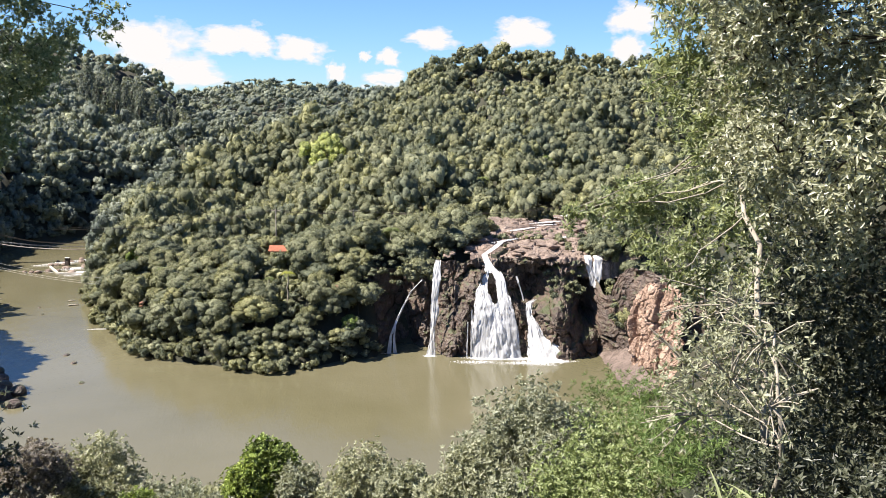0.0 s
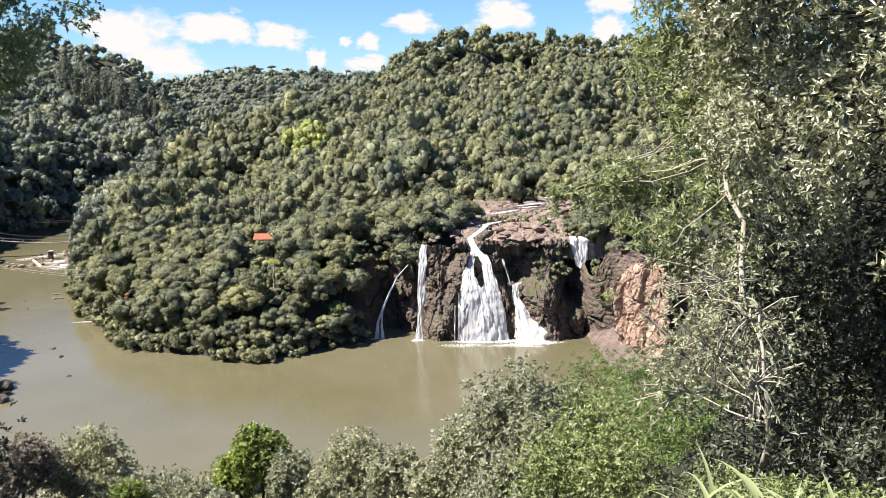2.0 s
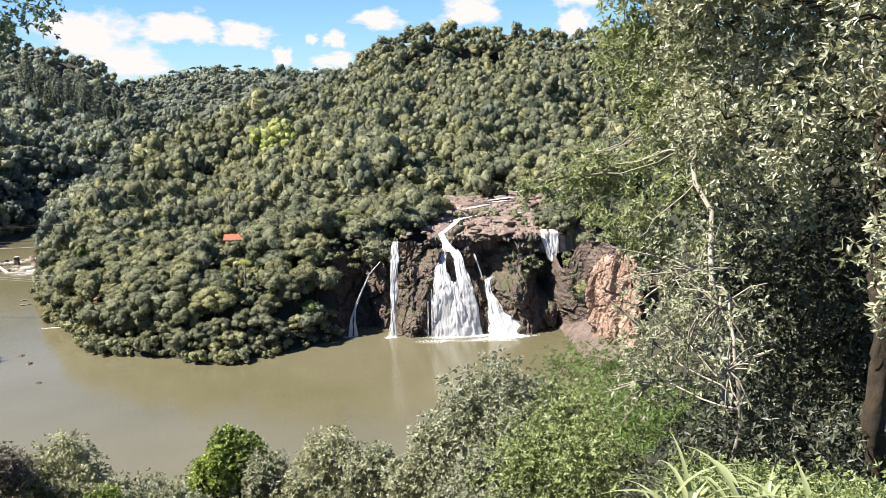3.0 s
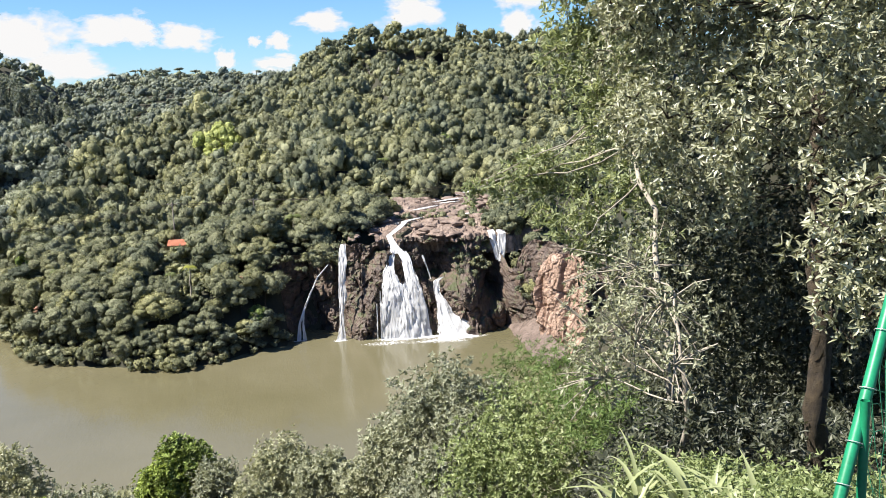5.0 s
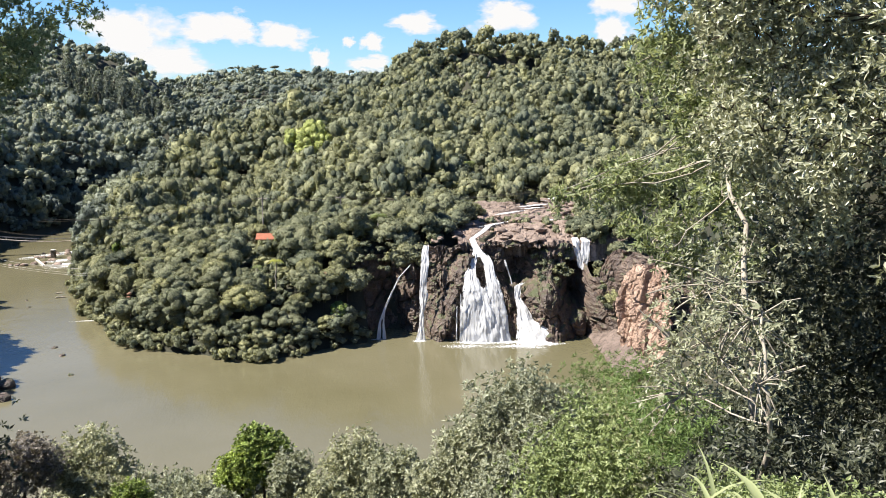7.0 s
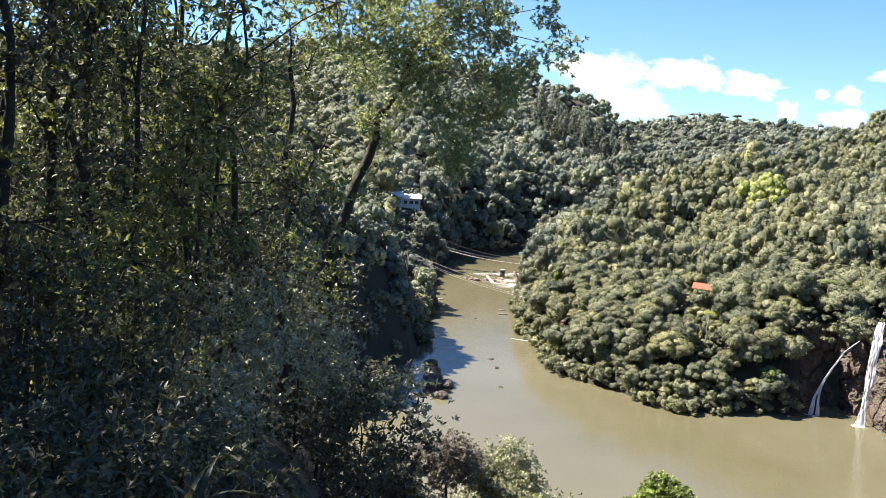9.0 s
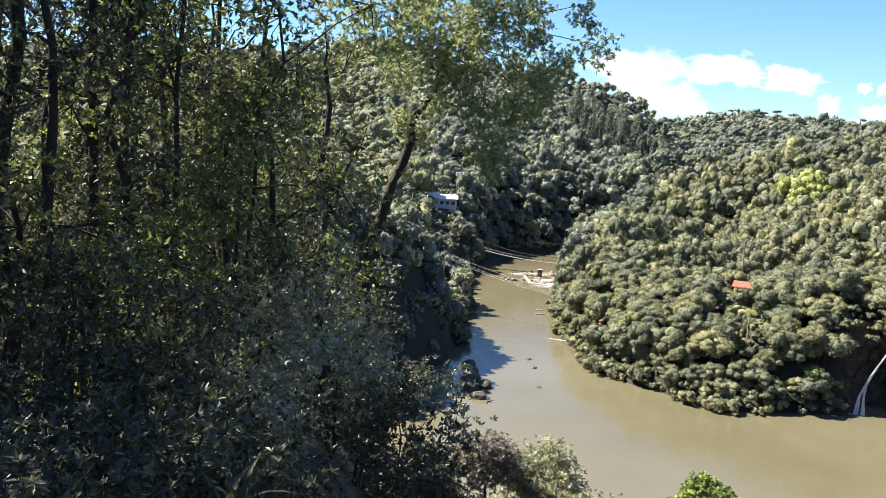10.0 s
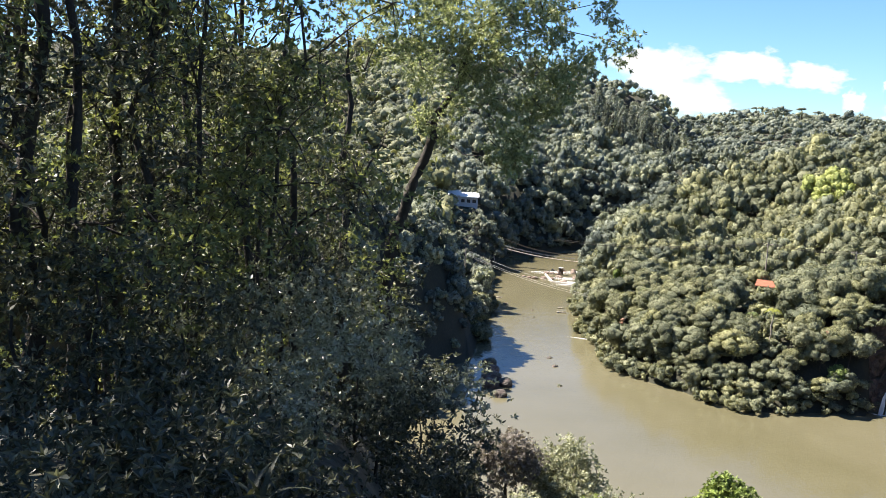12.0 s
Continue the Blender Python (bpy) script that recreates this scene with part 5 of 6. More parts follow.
# dark leaves paint the shade here, pale glossy ones the sunlit patches
for k, (az, el, d, r, leaf) in enumerate(((34.6, -10.5, 25, 1.2, M_SHADELEAF), (33.4, -13.8, 26, 1.2, M_SHADELEAF), (31.2, -17.2, 28, 1.2, M_SHADELEAF), (29.8, -21.3, 28, 1.2, M_SHADELEAF), (38, -13, 21, 1.2, M_GLOSSY), (35, -17.5, 21, 1.3, M_SHADELEAF), (33, -21.5, 22, 1.3, M_SHADELEAF),
                                          (39, -11, 17, 1.2, M_SHADELEAF), (35.5, -15.5, 16, 1.3, M_GLOSSY), (34, -20, 16, 1.4, M_SHADELEAF), (38.5, -13, 14, 1.0, M_GLOSSY), (38, -18, 13, 1.1, M_GLOSSY), (41, -15.5, 12, 0.9, M_GLOSSY), (40.5, -20, 11.5, 0.9, M_GLOSSY),
                                          (43.5, -12, 13, 1.0, M_GLOSSY), (44, -17.5, 11, 0.9, M_SHADELEAF), (46.5, -13.5, 11.5, 0.9, M_SHADELEAF), (47.5, -18.5, 9.5, 0.8, M_SHADELEAF), (49.5, -14.5, 10, 0.8, M_SHADELEAF), (51.5, -10, 10, 0.7, M_SHADELEAF), (53, -15.5, 9.5, 0.8, M_SHADELEAF), (56, -12, 10, 0.9, M_SHADELEAF), (44, -6, 16, 1.2, M_SHADELEAF), (39, -6, 19, 1.3, M_SHADELEAF), (48.5, -6.5, 14, 1.1, M_SHADELEAF), (40.5, -3, 24, 1.3, M_SHADELEAF), (42.5, -22, 8.5, 0.7, M_SHADELEAF), (46, -22, 7.5, 0.65, M_SHADELEAF), (49.5, -20, 7.5, 0.6, M_SHADELEAF), (52.5, -20.5, 7, 0.55, M_SHADELEAF), (38, -23, 9.5, 0.8, M_SHADELEAF), (49, -24.5, 6.4, 0.55, M_SHADELEAF), (53.5, -23.5, 6.2, 0.45, M_SHADELEAF), (57, -18, 8, 0.6, M_SHADELEAF), (35, -24, 13, 1.1, M_SHADELEAF), (31.5, -24, 17, 1.2, M_SHADELEAF))):
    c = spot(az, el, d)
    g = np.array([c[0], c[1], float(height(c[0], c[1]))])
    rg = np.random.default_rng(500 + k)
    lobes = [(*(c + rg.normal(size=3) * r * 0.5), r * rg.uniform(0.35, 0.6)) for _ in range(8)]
    near_tree("shrub", "leafy shrub of the grove, leaves paled for a sunlit patch" if leaf is M_GLOSSY else "leafy shrub of the grove, leaves darkened for shade", "shrub", g, [(g + c) / 2, c], lobes, leaf, 500 + k, M_BARK, 0.04, 210 / max(1.0, (d / 14) ** 1.2), 0.088 * max(1.0, d / 15), 0.038 * max(1.0, d / 15), 7, "undergrowth of the grove", 0.2, limbs=False, inner=0.25)


# woods that stand behind the near trees
rng = np.random.default_rng(8)
NEAR_T = [clump_template(80 + k, 2.6, 5.6, 12, 620, 0.19) for k in range(5)]
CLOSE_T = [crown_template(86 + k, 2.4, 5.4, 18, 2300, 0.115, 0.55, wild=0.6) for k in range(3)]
# shade on this wood is put into its leaf colour
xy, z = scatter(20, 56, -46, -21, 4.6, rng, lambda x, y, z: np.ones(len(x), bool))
wood("slope_wood", "dense trees on the slope beside the lookout, leaves darkened for shade", M_SHADELEAF, CLOSE_T, CLOSE_T, xy, z, rng, 1.0, 1.5, 0.6)
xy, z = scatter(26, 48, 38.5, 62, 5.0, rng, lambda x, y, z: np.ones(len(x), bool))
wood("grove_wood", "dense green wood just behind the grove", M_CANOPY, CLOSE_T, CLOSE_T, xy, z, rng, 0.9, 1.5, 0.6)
xy, z = scatter(48, 110, 36, 62, 6.5, rng, lambda x, y, z: np.ones(len(x), bool))
wood("grove_wood", "dense dark green wood behind the grove", M_FOREST, NEAR_T, NEAR_T, xy, z, rng, 0.9, 1.5, 0.6)
xy, z = scatter(75, 130, -16, 22, 6.0, rng, lambda x, y, z: z < 20)
wood("shore_wood", "grey-green trees along the near shore", M_FOREST, MID_T, COARSE_T, xy, z, rng, 0.6, 0.95, 0.2)


# ---- things on the far shore ----
def cube(bm, cx, cy, cz, sx, sy, sz, rz=0.0, bevel=0.0):
    m = Matrix.Translation((cx, cy, cz)) @ Matrix.Rotation(rz, 4, "Z") @ Matrix.Diagonal((sx, sy, sz, 1))
    made = bmesh.ops.create_cube(bm, size=1, matrix=m)["verts"]
    if bevel:
        edges = list({e for v in made for e in v.link_edges})
        bmesh.ops.bevel(bm, geom=edges, offset=bevel, segments=1, affect="EDGES")
    return made


def box_part(name, parent, material, label="", bevel=0.0, **kw):
    bm = bmesh.new()
    cube(bm, kw["x"], kw["y"], kw["z"], kw["sx"], kw["sy"], kw["sz"], kw.get("rz", 0.0), bevel)
    return part(name, bm_mesh(name, bm, material), parent, label)


def line_part(name, parent, pts, radius, material, label="", sides=6):
    v, f = tube(np.asarray(pts, float), [radius] * len(pts), sides)
    return part(name, mesh_from(name, v, f, [material], smooth=True), parent, label)


def sagging(a, b, sag, n=24):
    a, b = np.asarray(a, float), np.asarray(b, float)
    t = np.linspace(0, 1, n)[:, None]
    return a + (b - a) * t - np.array([0, 0, 4.0]) * sag * t * (1 - t)


M_TILE = plain_mat("clay_tiles", (0.26, 0.085, 0.045), (0.42, 0.16, 0.09), 2.0, 0.85, 0, 0.4, 0.03)
M_BRICKW = plain_mat("reddish_wall", (0.22, 0.12, 0.08), (0.34, 0.20, 0.14), 2.0, 0.9)
M_WHITE = plain_mat("white_paint", (0.62, 0.62, 0.60), (0.80, 0.80, 0.78), 1.0, 0.6)
M_WALL = plain_mat("grey_plaster", (0.40, 0.42, 0.46), (0.55, 0.57, 0.60), 0.8, 0.8)
M_GLASS = plain_mat("dark_glass", (0.02, 0.03, 0.04), (0.04, 0.05, 0.07), 1.0, 0.1)
M_CONC = plain_mat("concrete", (0.30, 0.28, 0.25), (0.50, 0.47, 0.43), 1.5, 0.9, 0, 0.4, 0.02)
M_TIMBER = plain_mat("grey_timber", (0.14, 0.11, 0.09), (0.32, 0.28, 0.24), 3.0, 0.85, 0, 0.4, 0.02)
M_STEEL = plain_mat("galvanised_cable", (0.30, 0.29, 0.27), (0.45, 0.43, 0.40), 3.0, 0.5, 0.3)
M_GREEN = plain_mat("green_paint", (0.006, 0.13, 0.055), (0.015, 0.24, 0.11), 5.0, 0.38, 0, 0.15, 0.004)
M_WIRE = plain_mat("coated_wire", (0.02, 0.17, 0.08), (0.06, 0.28, 0.15), 9.0, 0.4)
M_TIE = plain_mat("tie_wire", (0.45, 0.45, 0.42), (0.62, 0.62, 0.58), 9.0, 0.35, 0.5)
M_DIRT = rock_mat("red_earth", [(0.3, (0.20, 0.09, 0.05)), (0.5, (0.36, 0.19, 0.12)), (0.7, (0.48, 0.30, 0.21))], 0.6, 0.95, 0.6)
M_PALM = leaf_mat("palm_leaves", (0.08, 0.10, 0.03), (0.15, 0.18, 0.06), (0.25, 0.28, 0.12), spread=0.2)
M_YPALM = leaf_mat("yellow_palm_leaves", (0.15, 0.17, 0.02), (0.28, 0.30, 0.05), (0.42, 0.38, 0.08), spread=0.1)
M_EUCA = leaf_mat("blue_green_leaves", (0.075, 0.088, 0.066), (0.135, 0.152, 0.118), (0.22, 0.235, 0.19), spread=0.6, gap_grain=1.0)
M_BLADE = leaf_mat("striped_blades", (0.14, 0.17, 0.07), (0.24, 0.27, 0.13), (0.40, 0.42, 0.26), 0.4, 0.25, 0.1)


def hut(x, y, z):
    g = float(height(x, y))
    root = thing("hut", (x, y, g - 0.3), "small hut with a red clay tile roof among the trees", "hut")
    h = z - g
    box_part("wall", root, M_BRICKW, x=0, y=0, z=(h - 0.9) / 2, sx=4.4, sy=3.4, sz=h - 0.9)
    box_part("door", root, M_TIMBER, "dark wooden door", x=0.9, y=-1.72, z=h - 2.0, sx=0.8, sy=0.06, sz=1.9)
    for side in (-1, 1):
        slope = part("roof", mesh_from("roof", [(-2.7, side * 2.2, h - 1.15), (2.7, side * 2.2, h - 1.15), (2.7, 0, h + 0.2), (-2.7, 0, h + 0.2),
                                                (-2.7, side * 2.2, h - 1.27), (2.7, side * 2.2, h - 1.27), (2.7, 0, h + 0.08), (-2.7, 0, h + 0.08)],
                                       [(0, 1, 2, 3), (7, 6, 5, 4), (0, 4, 5, 1), (1, 5, 6, 2), (2, 6, 7, 3), (3, 7, 4, 0)], [M_TILE]), root, "red clay tile roof")
        bm = bmesh.new()
        for k in range(22):
            a = -2.6 + 0.248 * k
            m = Matrix.Translation((a, side * 1.1, h - 0.46)) @ Matrix.Rotation(side * -0.55, 4, "X") @ Matrix.Diagonal((0.12, 2.56, 0.07, 1))
            bmesh.ops.create_cube(bm, size=1, matrix=m)
        part("tile_course", bm_mesh("tile_course", bm, M_TILE), slope)


hut(-45.6, 250.0, 22.2)


def utility_pole(x, y, top):
    g = float(height(x, y))
    root = thing("utility_pole", (x, y, g), "pale wooden power pole with a crossarm", "pole")
    line_part("pole", root, [(0, 0, -0.5), (0, 0, (top - g) / 2), (0, 0, top - g)], 0.17, M_TIMBER)
    line_part("crossarm", root, [(-1.4, 0, top - g - 0.5), (0, 0, top - g - 0.5), (1.4, 0, top - g - 0.5)], 0.09, M_TIMBER)
    for q in (-1.2, 1.2):
        line_part("insulator", root, [(q, 0, top - g - 0.5), (q, 0, top - g - 0.2)], 0.07, M_CONC)


utility_pole(-47.8, 257.6, 31.4)
utility_pole(-26.0, 262.0, 31.0)
power = thing("power_line", (0, 0, 0), "dark power wires strung above the trees", "wire")
for q, dz in ((-1.2, 0.0), (1.2, 0.0), (0.0, 0.45)):
    line_part("wire", power, sagging((-47.8 + q, 257.6, 30.9 + dz), (-112 + q, 262, 24.5 + dz), 1.6), 0.045, M_BARK)
    line_part("wire", power, sagging((-47.8 + q, 257.6, 30.9 + dz), (-26 + q, 262, 30.5 + dz), 0.8), 0.045, M_BARK)
    line_part("wire", power, sagging((-26 + q, 262, 30.5 + dz), (70 + q, 300, 33 + dz), 3.4), 0.045, M_BARK)


def palm(x, y, base, top, reach, leaf, label, seed, thick=0.16):
    rg = np.random.default_rng(seed)
    root = thing("palm_tree", (x, y, base), label, "palm", "palms on the headland")
    h = top - base
    v, f = tube(bend((0, 0, -0.5), (0.2, 0, h - reach * 0.35), 0, rg, 7), np.linspace(thick * 1.2, thick, 7), 7)
    part("trunk", mesh_from("trunk", v, f, [M_PALEBARK], smooth=True), root)
    c = np.array([0.2, 0, h - reach * 0.35])
    for k in range(17):
        a = k * 2.4 + rg.uniform(-0.2, 0.2)
        up = rg.uniform(0.1, 1.15)
        d = np.array([math.cos(a), math.sin(a), 0])
        t = np.linspace(0, 1, 15)[:, None]
        rib = c + d * reach * t * math.cos(up * 0.6) + np.array([0, 0, 1.0]) * reach * (t * up * 0.75 - t * t * (0.55 + 0.5 * up))
        tv, tf = tube(rib, np.linspace(0.05, 0.015, 15), 4)
        s = np.cross(d, (0, 0, 1.0))
        tri = []
        for i in range(1, 15):
            ln = reach * 0.30 * math.sin(math.pi * min(1, 0.15 + i / 15.5))
            for sd in (-1, 1):
                p = rib[i]
                q = p + s * sd * ln + d * ln * 0.35 - np.array([0, 0, ln * 0.45])
                tri += [p - d * 0.06 * reach * 0.4, p + d * 0.06 * reach * 0.4, q, q - d * 0.03]
        lv = np.array(tri)
        v, f = join([(tv, tf), (lv, np.arange(len(lv)).reshape(-1, 4))])
        part("frond", mesh_from("frond", v, f, [leaf]), root)


palm(-38.6, 221.5, 9.0, 20.4, 2.3, M_YPALM, "slender palm with yellow-green fronds on the headland", 1)
palm(-14.2, 244.0, 19.0, 28.8, 3.3, M_PALM, "large palm with drooping grey-green fronds by the cliff", 2, 0.24)
palm(-44.0, 226.0, 9.0, 18.0, 1.8, M_PALM, "palm half hidden among the headland trees", 5)
for k, (x, y, t) in enumerate(((3.5, 330, 35.5), (-3.5, 331, 34.8), (9.0, 334, 36.5), (14, 338, 36.0))):
    palm(x, y, float(height(x, y)), t, 4.2, M_PALM, "tall palm standing out of the hillside forest", 10 + k, 0.22)


def crown_tree(name, label, x, y, radius, tall, lumps, leaves, size, leaf, seed, group, category="tree", trunk=0.4, stem=0.25, shrink=0.62):
    g = float(height(x, y))
    root = thing(name, (x, y, g), label, category, group)
    rg = np.random.default_rng(seed)
    v, f = tube(bend((0, 0, -0.5), (0, 0, tall * (stem + 0.3)), 0, rg), np.linspace(trunk, trunk * 0.5, 6), 7)
    part("trunk", mesh_from("trunk", v, f, [M_BARK], smooth=True), root)
    v, f, i = clump_template(seed, radius, tall * (1 - stem), lumps + 4, leaves, size * 0.5, 2)
    v[:, 2] += tall * stem
    part("crown", mesh_from("crown", v, f, [leaf], i, True), root)
    return root


for k, (x, y, r, t) in enumerate(((-49.5, 396, 6.2, 19.0), (-57.0, 395, 6.0, 18.5), (-53.5, 390, 5.2, 14.0), (-45.5, 391, 4.6, 13.5))):
    crown_tree("tree", "bright yellow-green flowering tree on the hillside", x, y, r, t, 16, 620, 1.0, M_YELLOW, 200 + k, "yellow trees on the hillside", shrink=0.4)
for k, (x, y, r, t, leaf) in enumerate(((-64, 372, 4.5, 11, M_BRIGHT), (-22, 329, 2.6, 9, M_YELLOW), (-99, 268, 2.2, 6, M_YELLOW), (-22.5, 216, 2.4, 6, M_BRIGHT), (-75, 240, 3, 7, M_BRIGHT), (40, 360, 4, 10, M_BRIGHT), (-90, 262, 2.8, 7, M_BRIGHT), (-5, 262, 3.4, 8, M_BRIGHT), (-28, 258, 3.2, 8, M_BRIGHT))):
    crown_tree("tree", "fresh light green tree among darker ones", x, y, r, t, 14, 620, 0.5, leaf, 220 + k, "light green trees")
# eucalyptus stand on the far slope
EUCA_T = [crown_template(240 + k, 2.6, 16, 14, 210, 0.85, 0.42) for k in range(5)]
rng = np.random.default_rng(5)
xy, z = scatter(600, 668, 13.6, 21.5, 5.2, rng, lambda x, y, z: np.ones(len(x), bool))
wood("eucalyptus_stand", "tall slim blue-green eucalyptus trees on the far slope", M_EUCA, EUCA_T, EUCA_T, xy, z, rng, 0.5, 1.2, 1.0)
for k, a in enumerate((13.2, 11.9, 10.9, 10.2, 9.4, 8.5, 7.6, 6.6, 6.0, 4.9)):   # araucarias on the ridge
    d = 1118 + 12 * math.sin(k * 2.3)
    x, y = -math.sin(radians(a)) * d, math.cos(radians(a)) * d
    t = 11.5 + 2.0 * math.sin(k * 1.7)
    g = float(height(x, y))
    root = thing("araucaria_tree", (x, y, g), "araucaria pine with a flat umbrella crown on the skyline", "tree", "pines on the ridge")
    line_part("trunk", root, [(0, 0, 0), (0, 0, t / 2), (0, 0, t)], 0.5, M_BARK)
    v, f, i = clump_template(260 + k, 6.0, 4.0, 10, 70, 1.2)
    v[:, 2] += t - 3.4
    part("crown", mesh_from("crown", v, f, [M_HAZYLEAF], i, True), root)


def house():
    x, y, rz = -198.5, 352.0, math.atan2(8.1, 14.4)
    g = 19.8
    root = thing("house", (x, y, g), "two-storey grey house with low white roofs above the river", "house", rz=math.degrees(rz))
    box_part("wall", root, M_WALL, x=-4.1, y=0, z=4.2, sx=8.2, sy=8, sz=8.4)
    box_part("wall", root, M_WALL, x=4.1, y=0.8, z=3.8, sx=8.2, sy=7, sz=7.6)
    for x_, y_, z_, w_, d_ in ((-4.3, -0.6, 8.9, 9.2, 10.0), (4.5, 0.0, 8.2, 8.6, 9.4)):
        slab_ = box_part("roof", root, M_WHITE, "low-pitched white roof", 0.04, x=x_, y=y_, z=z_, sx=w_, sy=d_, sz=0.35)
        for v_ in slab_.data.vertices:
            v_.co.z += 0.16 * (v_.co.y - y_)
    for i in range(3):
        for k in range(2):
            w = box_part("window", root, M_WHITE, "white window frame", x=-6.9 + 2.7 * i, y=-4.03, z=2.6 + 3.6 * k, sx=1.9, sy=0.12, sz=1.7)
            box_part("pane", w, M_GLASS, x=-6.9 + 2.7 * i, y=-4.11, z=2.6 + 3.6 * k, sx=1.7, sy=0.06, sz=1.5)
    for i in range(3):
        w = box_part("window", root, M_WHITE, "white window frame", x=1.6 + 2.5 * i, y=-2.74, z=5.6, sx=1.8, sy=0.12, sz=1.7)
        box_part("pane", w, M_GLASS, x=1.6 + 2.5 * i, y=-2.82, z=5.6, sx=1.6, sy=0.06, sz=1.5)
    box_part("balcony", root, M_WHITE, "white balcony slab", x=-4.1, y=-4.9, z=4.45, sx=8.2, sy=1.7, sz=0.22)
    for i in range(6):
        box_part("post", root, M_WHITE, x=-8.0 + 1.56 * i, y=-5.6, z=5.0, sx=0.12, sy=0.12, sz=1.0)
    box_part("railing", root, M_WHITE, x=-4.1, y=-5.6, z=5.5, sx=8.2, sy=0.1, sz=0.1)


house()

# the weir, its rapids and the footbridge
weir = thing("weir", (0, 0, 0), "low pale concrete weir with white rapids behind it", "weir", kind="structure")


def wall_between(name, parent, a, b, thick, z0, z1, material):
    a, b = Vector(a), Vector(b)
    d = b - a
    bm = bmesh.new()
    cube(bm, (a.x + b.x) / 2, (a.y + b.y) / 2, (z0 + z1) / 2, d.length, thick, z1 - z0, math.atan2(d.y, d.x), 0.04)
    return part(name, bm_mesh(name, bm, material), parent)


wall_between("weir_wall", weir, (-139, 323, 0), (-126, 321, 0), 0.7, -2, 0.5, M_CONC)
wall_between("weir_wall", weir, (-139.2, 323.3, 0), (-148, 337, 0), 0.7, -2, 0.5, M_CONC)
for k, (x, y, rx, ry, w) in enumerate(((-133, 326, 6, 2.6, 0.8), (-137, 334, 8, 3.5, 0.6), (-146, 346, 9, 3.2, 0.55), (-140, 352, 8, 3, 0.5), (-131, 320.6, 7, 0.8, 0.9), (-152, 340, 5, 2, 0.5))):
    flat_foam("rapids", x, y, rx, ry, 0.16 + 0.01 * k, weir, 40 + k, w, 0.5)
for k in range(34):
    x, y = random.uniform(-153, -128), random.uniform(324, 356)
    s = random.uniform(0.5, 1.3)
    boulder(x, y, 0.2, s * 1.3, s, s * 0.6, M_ROCKTOP, "brown rock among the rapids above the weir", "rocks above the weir")
box = thing("sluice_post", (-143, 341, 0), "dark square concrete pier standing in the rapids", "pier")
box_part("pier", box, M_ROCK, x=0, y=0, z=1.2, sx=1.5, sy=1.5, sz=3.2, bevel=0.08)
box_part("cap", box, M_CONC, x=0, y=0, z=2.9, sx=1.8, sy=1.8, sz=0.2, bevel=0.04)

bridge = thing("suspension_bridge", (0, 0, 0), "narrow suspension footbridge hanging across the river", "bridge", kind="structure")
BA, BB = np.array([-176.0, 345.0, 8.2]), np.array([-119.0, 352.0, 6.6])
deck = sagging(BA, BB, 2.4, 49)
side = unit(np.cross(BB - BA, (0, 0, 1.0))) * 0.7
for k in range(48):
    a, b = deck[k], deck[k + 1]
    d = b - a
    bm = bmesh.new()
    cube(bm, 0, 0, 0, np.linalg.norm(d) * 0.92, 1.3, 0.12)
    ob = part("deck_board", bm_mesh("deck_board", bm, M_TIMBER), bridge)
    ob.matrix_basis = Matrix.Translation((a + b) / 2) @ Matrix.Rotation(math.atan2(d[1], d[0]), 4, "Z") @ Matrix.Rotation(-math.atan2(d[2], np.hypot(d[0], d[1])), 4, "Y")
for sg in (-1, 1):
    line_part("handrail_cable", bridge, deck + side * sg + np.array([0, 0, 1.1]), 0.06, M_STEEL)
    line_part("main_cable", bridge, sagging(BA + side * sg + np.array([0, 0, 4.5]), BB + side * sg + np.array([0, 0, 4.5]), 4.6, 33), 0.07, M_BARK)
    for k in range(2, 48, 3):
        line_part("hanger", bridge, [deck[k] + side * sg, deck[k] + side * sg + np.array([0, 0, 1.1])], 0.05, M_STEEL, sides=5)
for e in (BA, BB):
    for sg in (-1, 1):
        g = float(height(e[0], e[1]))
        line_part("tower", bridge, [(*(e + side * sg)[:2], min(g, e[2]) - 1.0), (*(e + side * sg)[:2], e[2] + 4.7)], 0.2, M_CONC)
cables = thing("river_cable", (0, 0, 0), "pale steel cables slung from the bank across the river", "cable")
for dz, dx in ((0, 0), (-1.3, 0.8), (-1.9, 1.0)):
    line_part("cable", cables, sagging((-141 + dx, 256, 19.0 + dz), (-84, 249, 12.4 + dz), 2.0, 30), 0.035, M_STEEL)
mast = thing("cable_mast", (-141, 256, float(height(-141, 256))), "weathered timber mast holding the river cables", "post")
line_part("mast", mast, [(0, 0, -0.5), (0, 0, 19.6 - float(height(-141, 256)))], 0.2, M_TIMBER)

for x, y, ln, r in ((-112.3, 270.4, 3.0, 0.4), (-132.7, 270.5, 1.8, 0.1), (-115.3, 276.6, 2.0, 0.5), (-139.2, 278.4, 2.0, 0.2)):
    log = thing("driftwood_log", (x, y, 0.05), "bleached driftwood log floating on the river", "log", "floating logs", rz=math.degrees(r))
    rg = np.random.default_rng(int(abs(x)))
    v, f = tube(bend((-ln / 2, 0, 0), (ln / 2, 0, 0.1), 0.1, rg, 7), np.linspace(0.28, 0.14, 7), 7)
    part("trunk", mesh_from("trunk", v, f, [M_PALEBARK], smooth=True), log)
    v, f = tube(bend((0.2, 0, 0.1), (0.7, 0.5, 0.5), 0, rg, 4), (0.1, 0.08, 0.05, 0.03), 5)
    part("branch", mesh_from("branch", v, f, [M_PALEBARK], smooth=True), log)
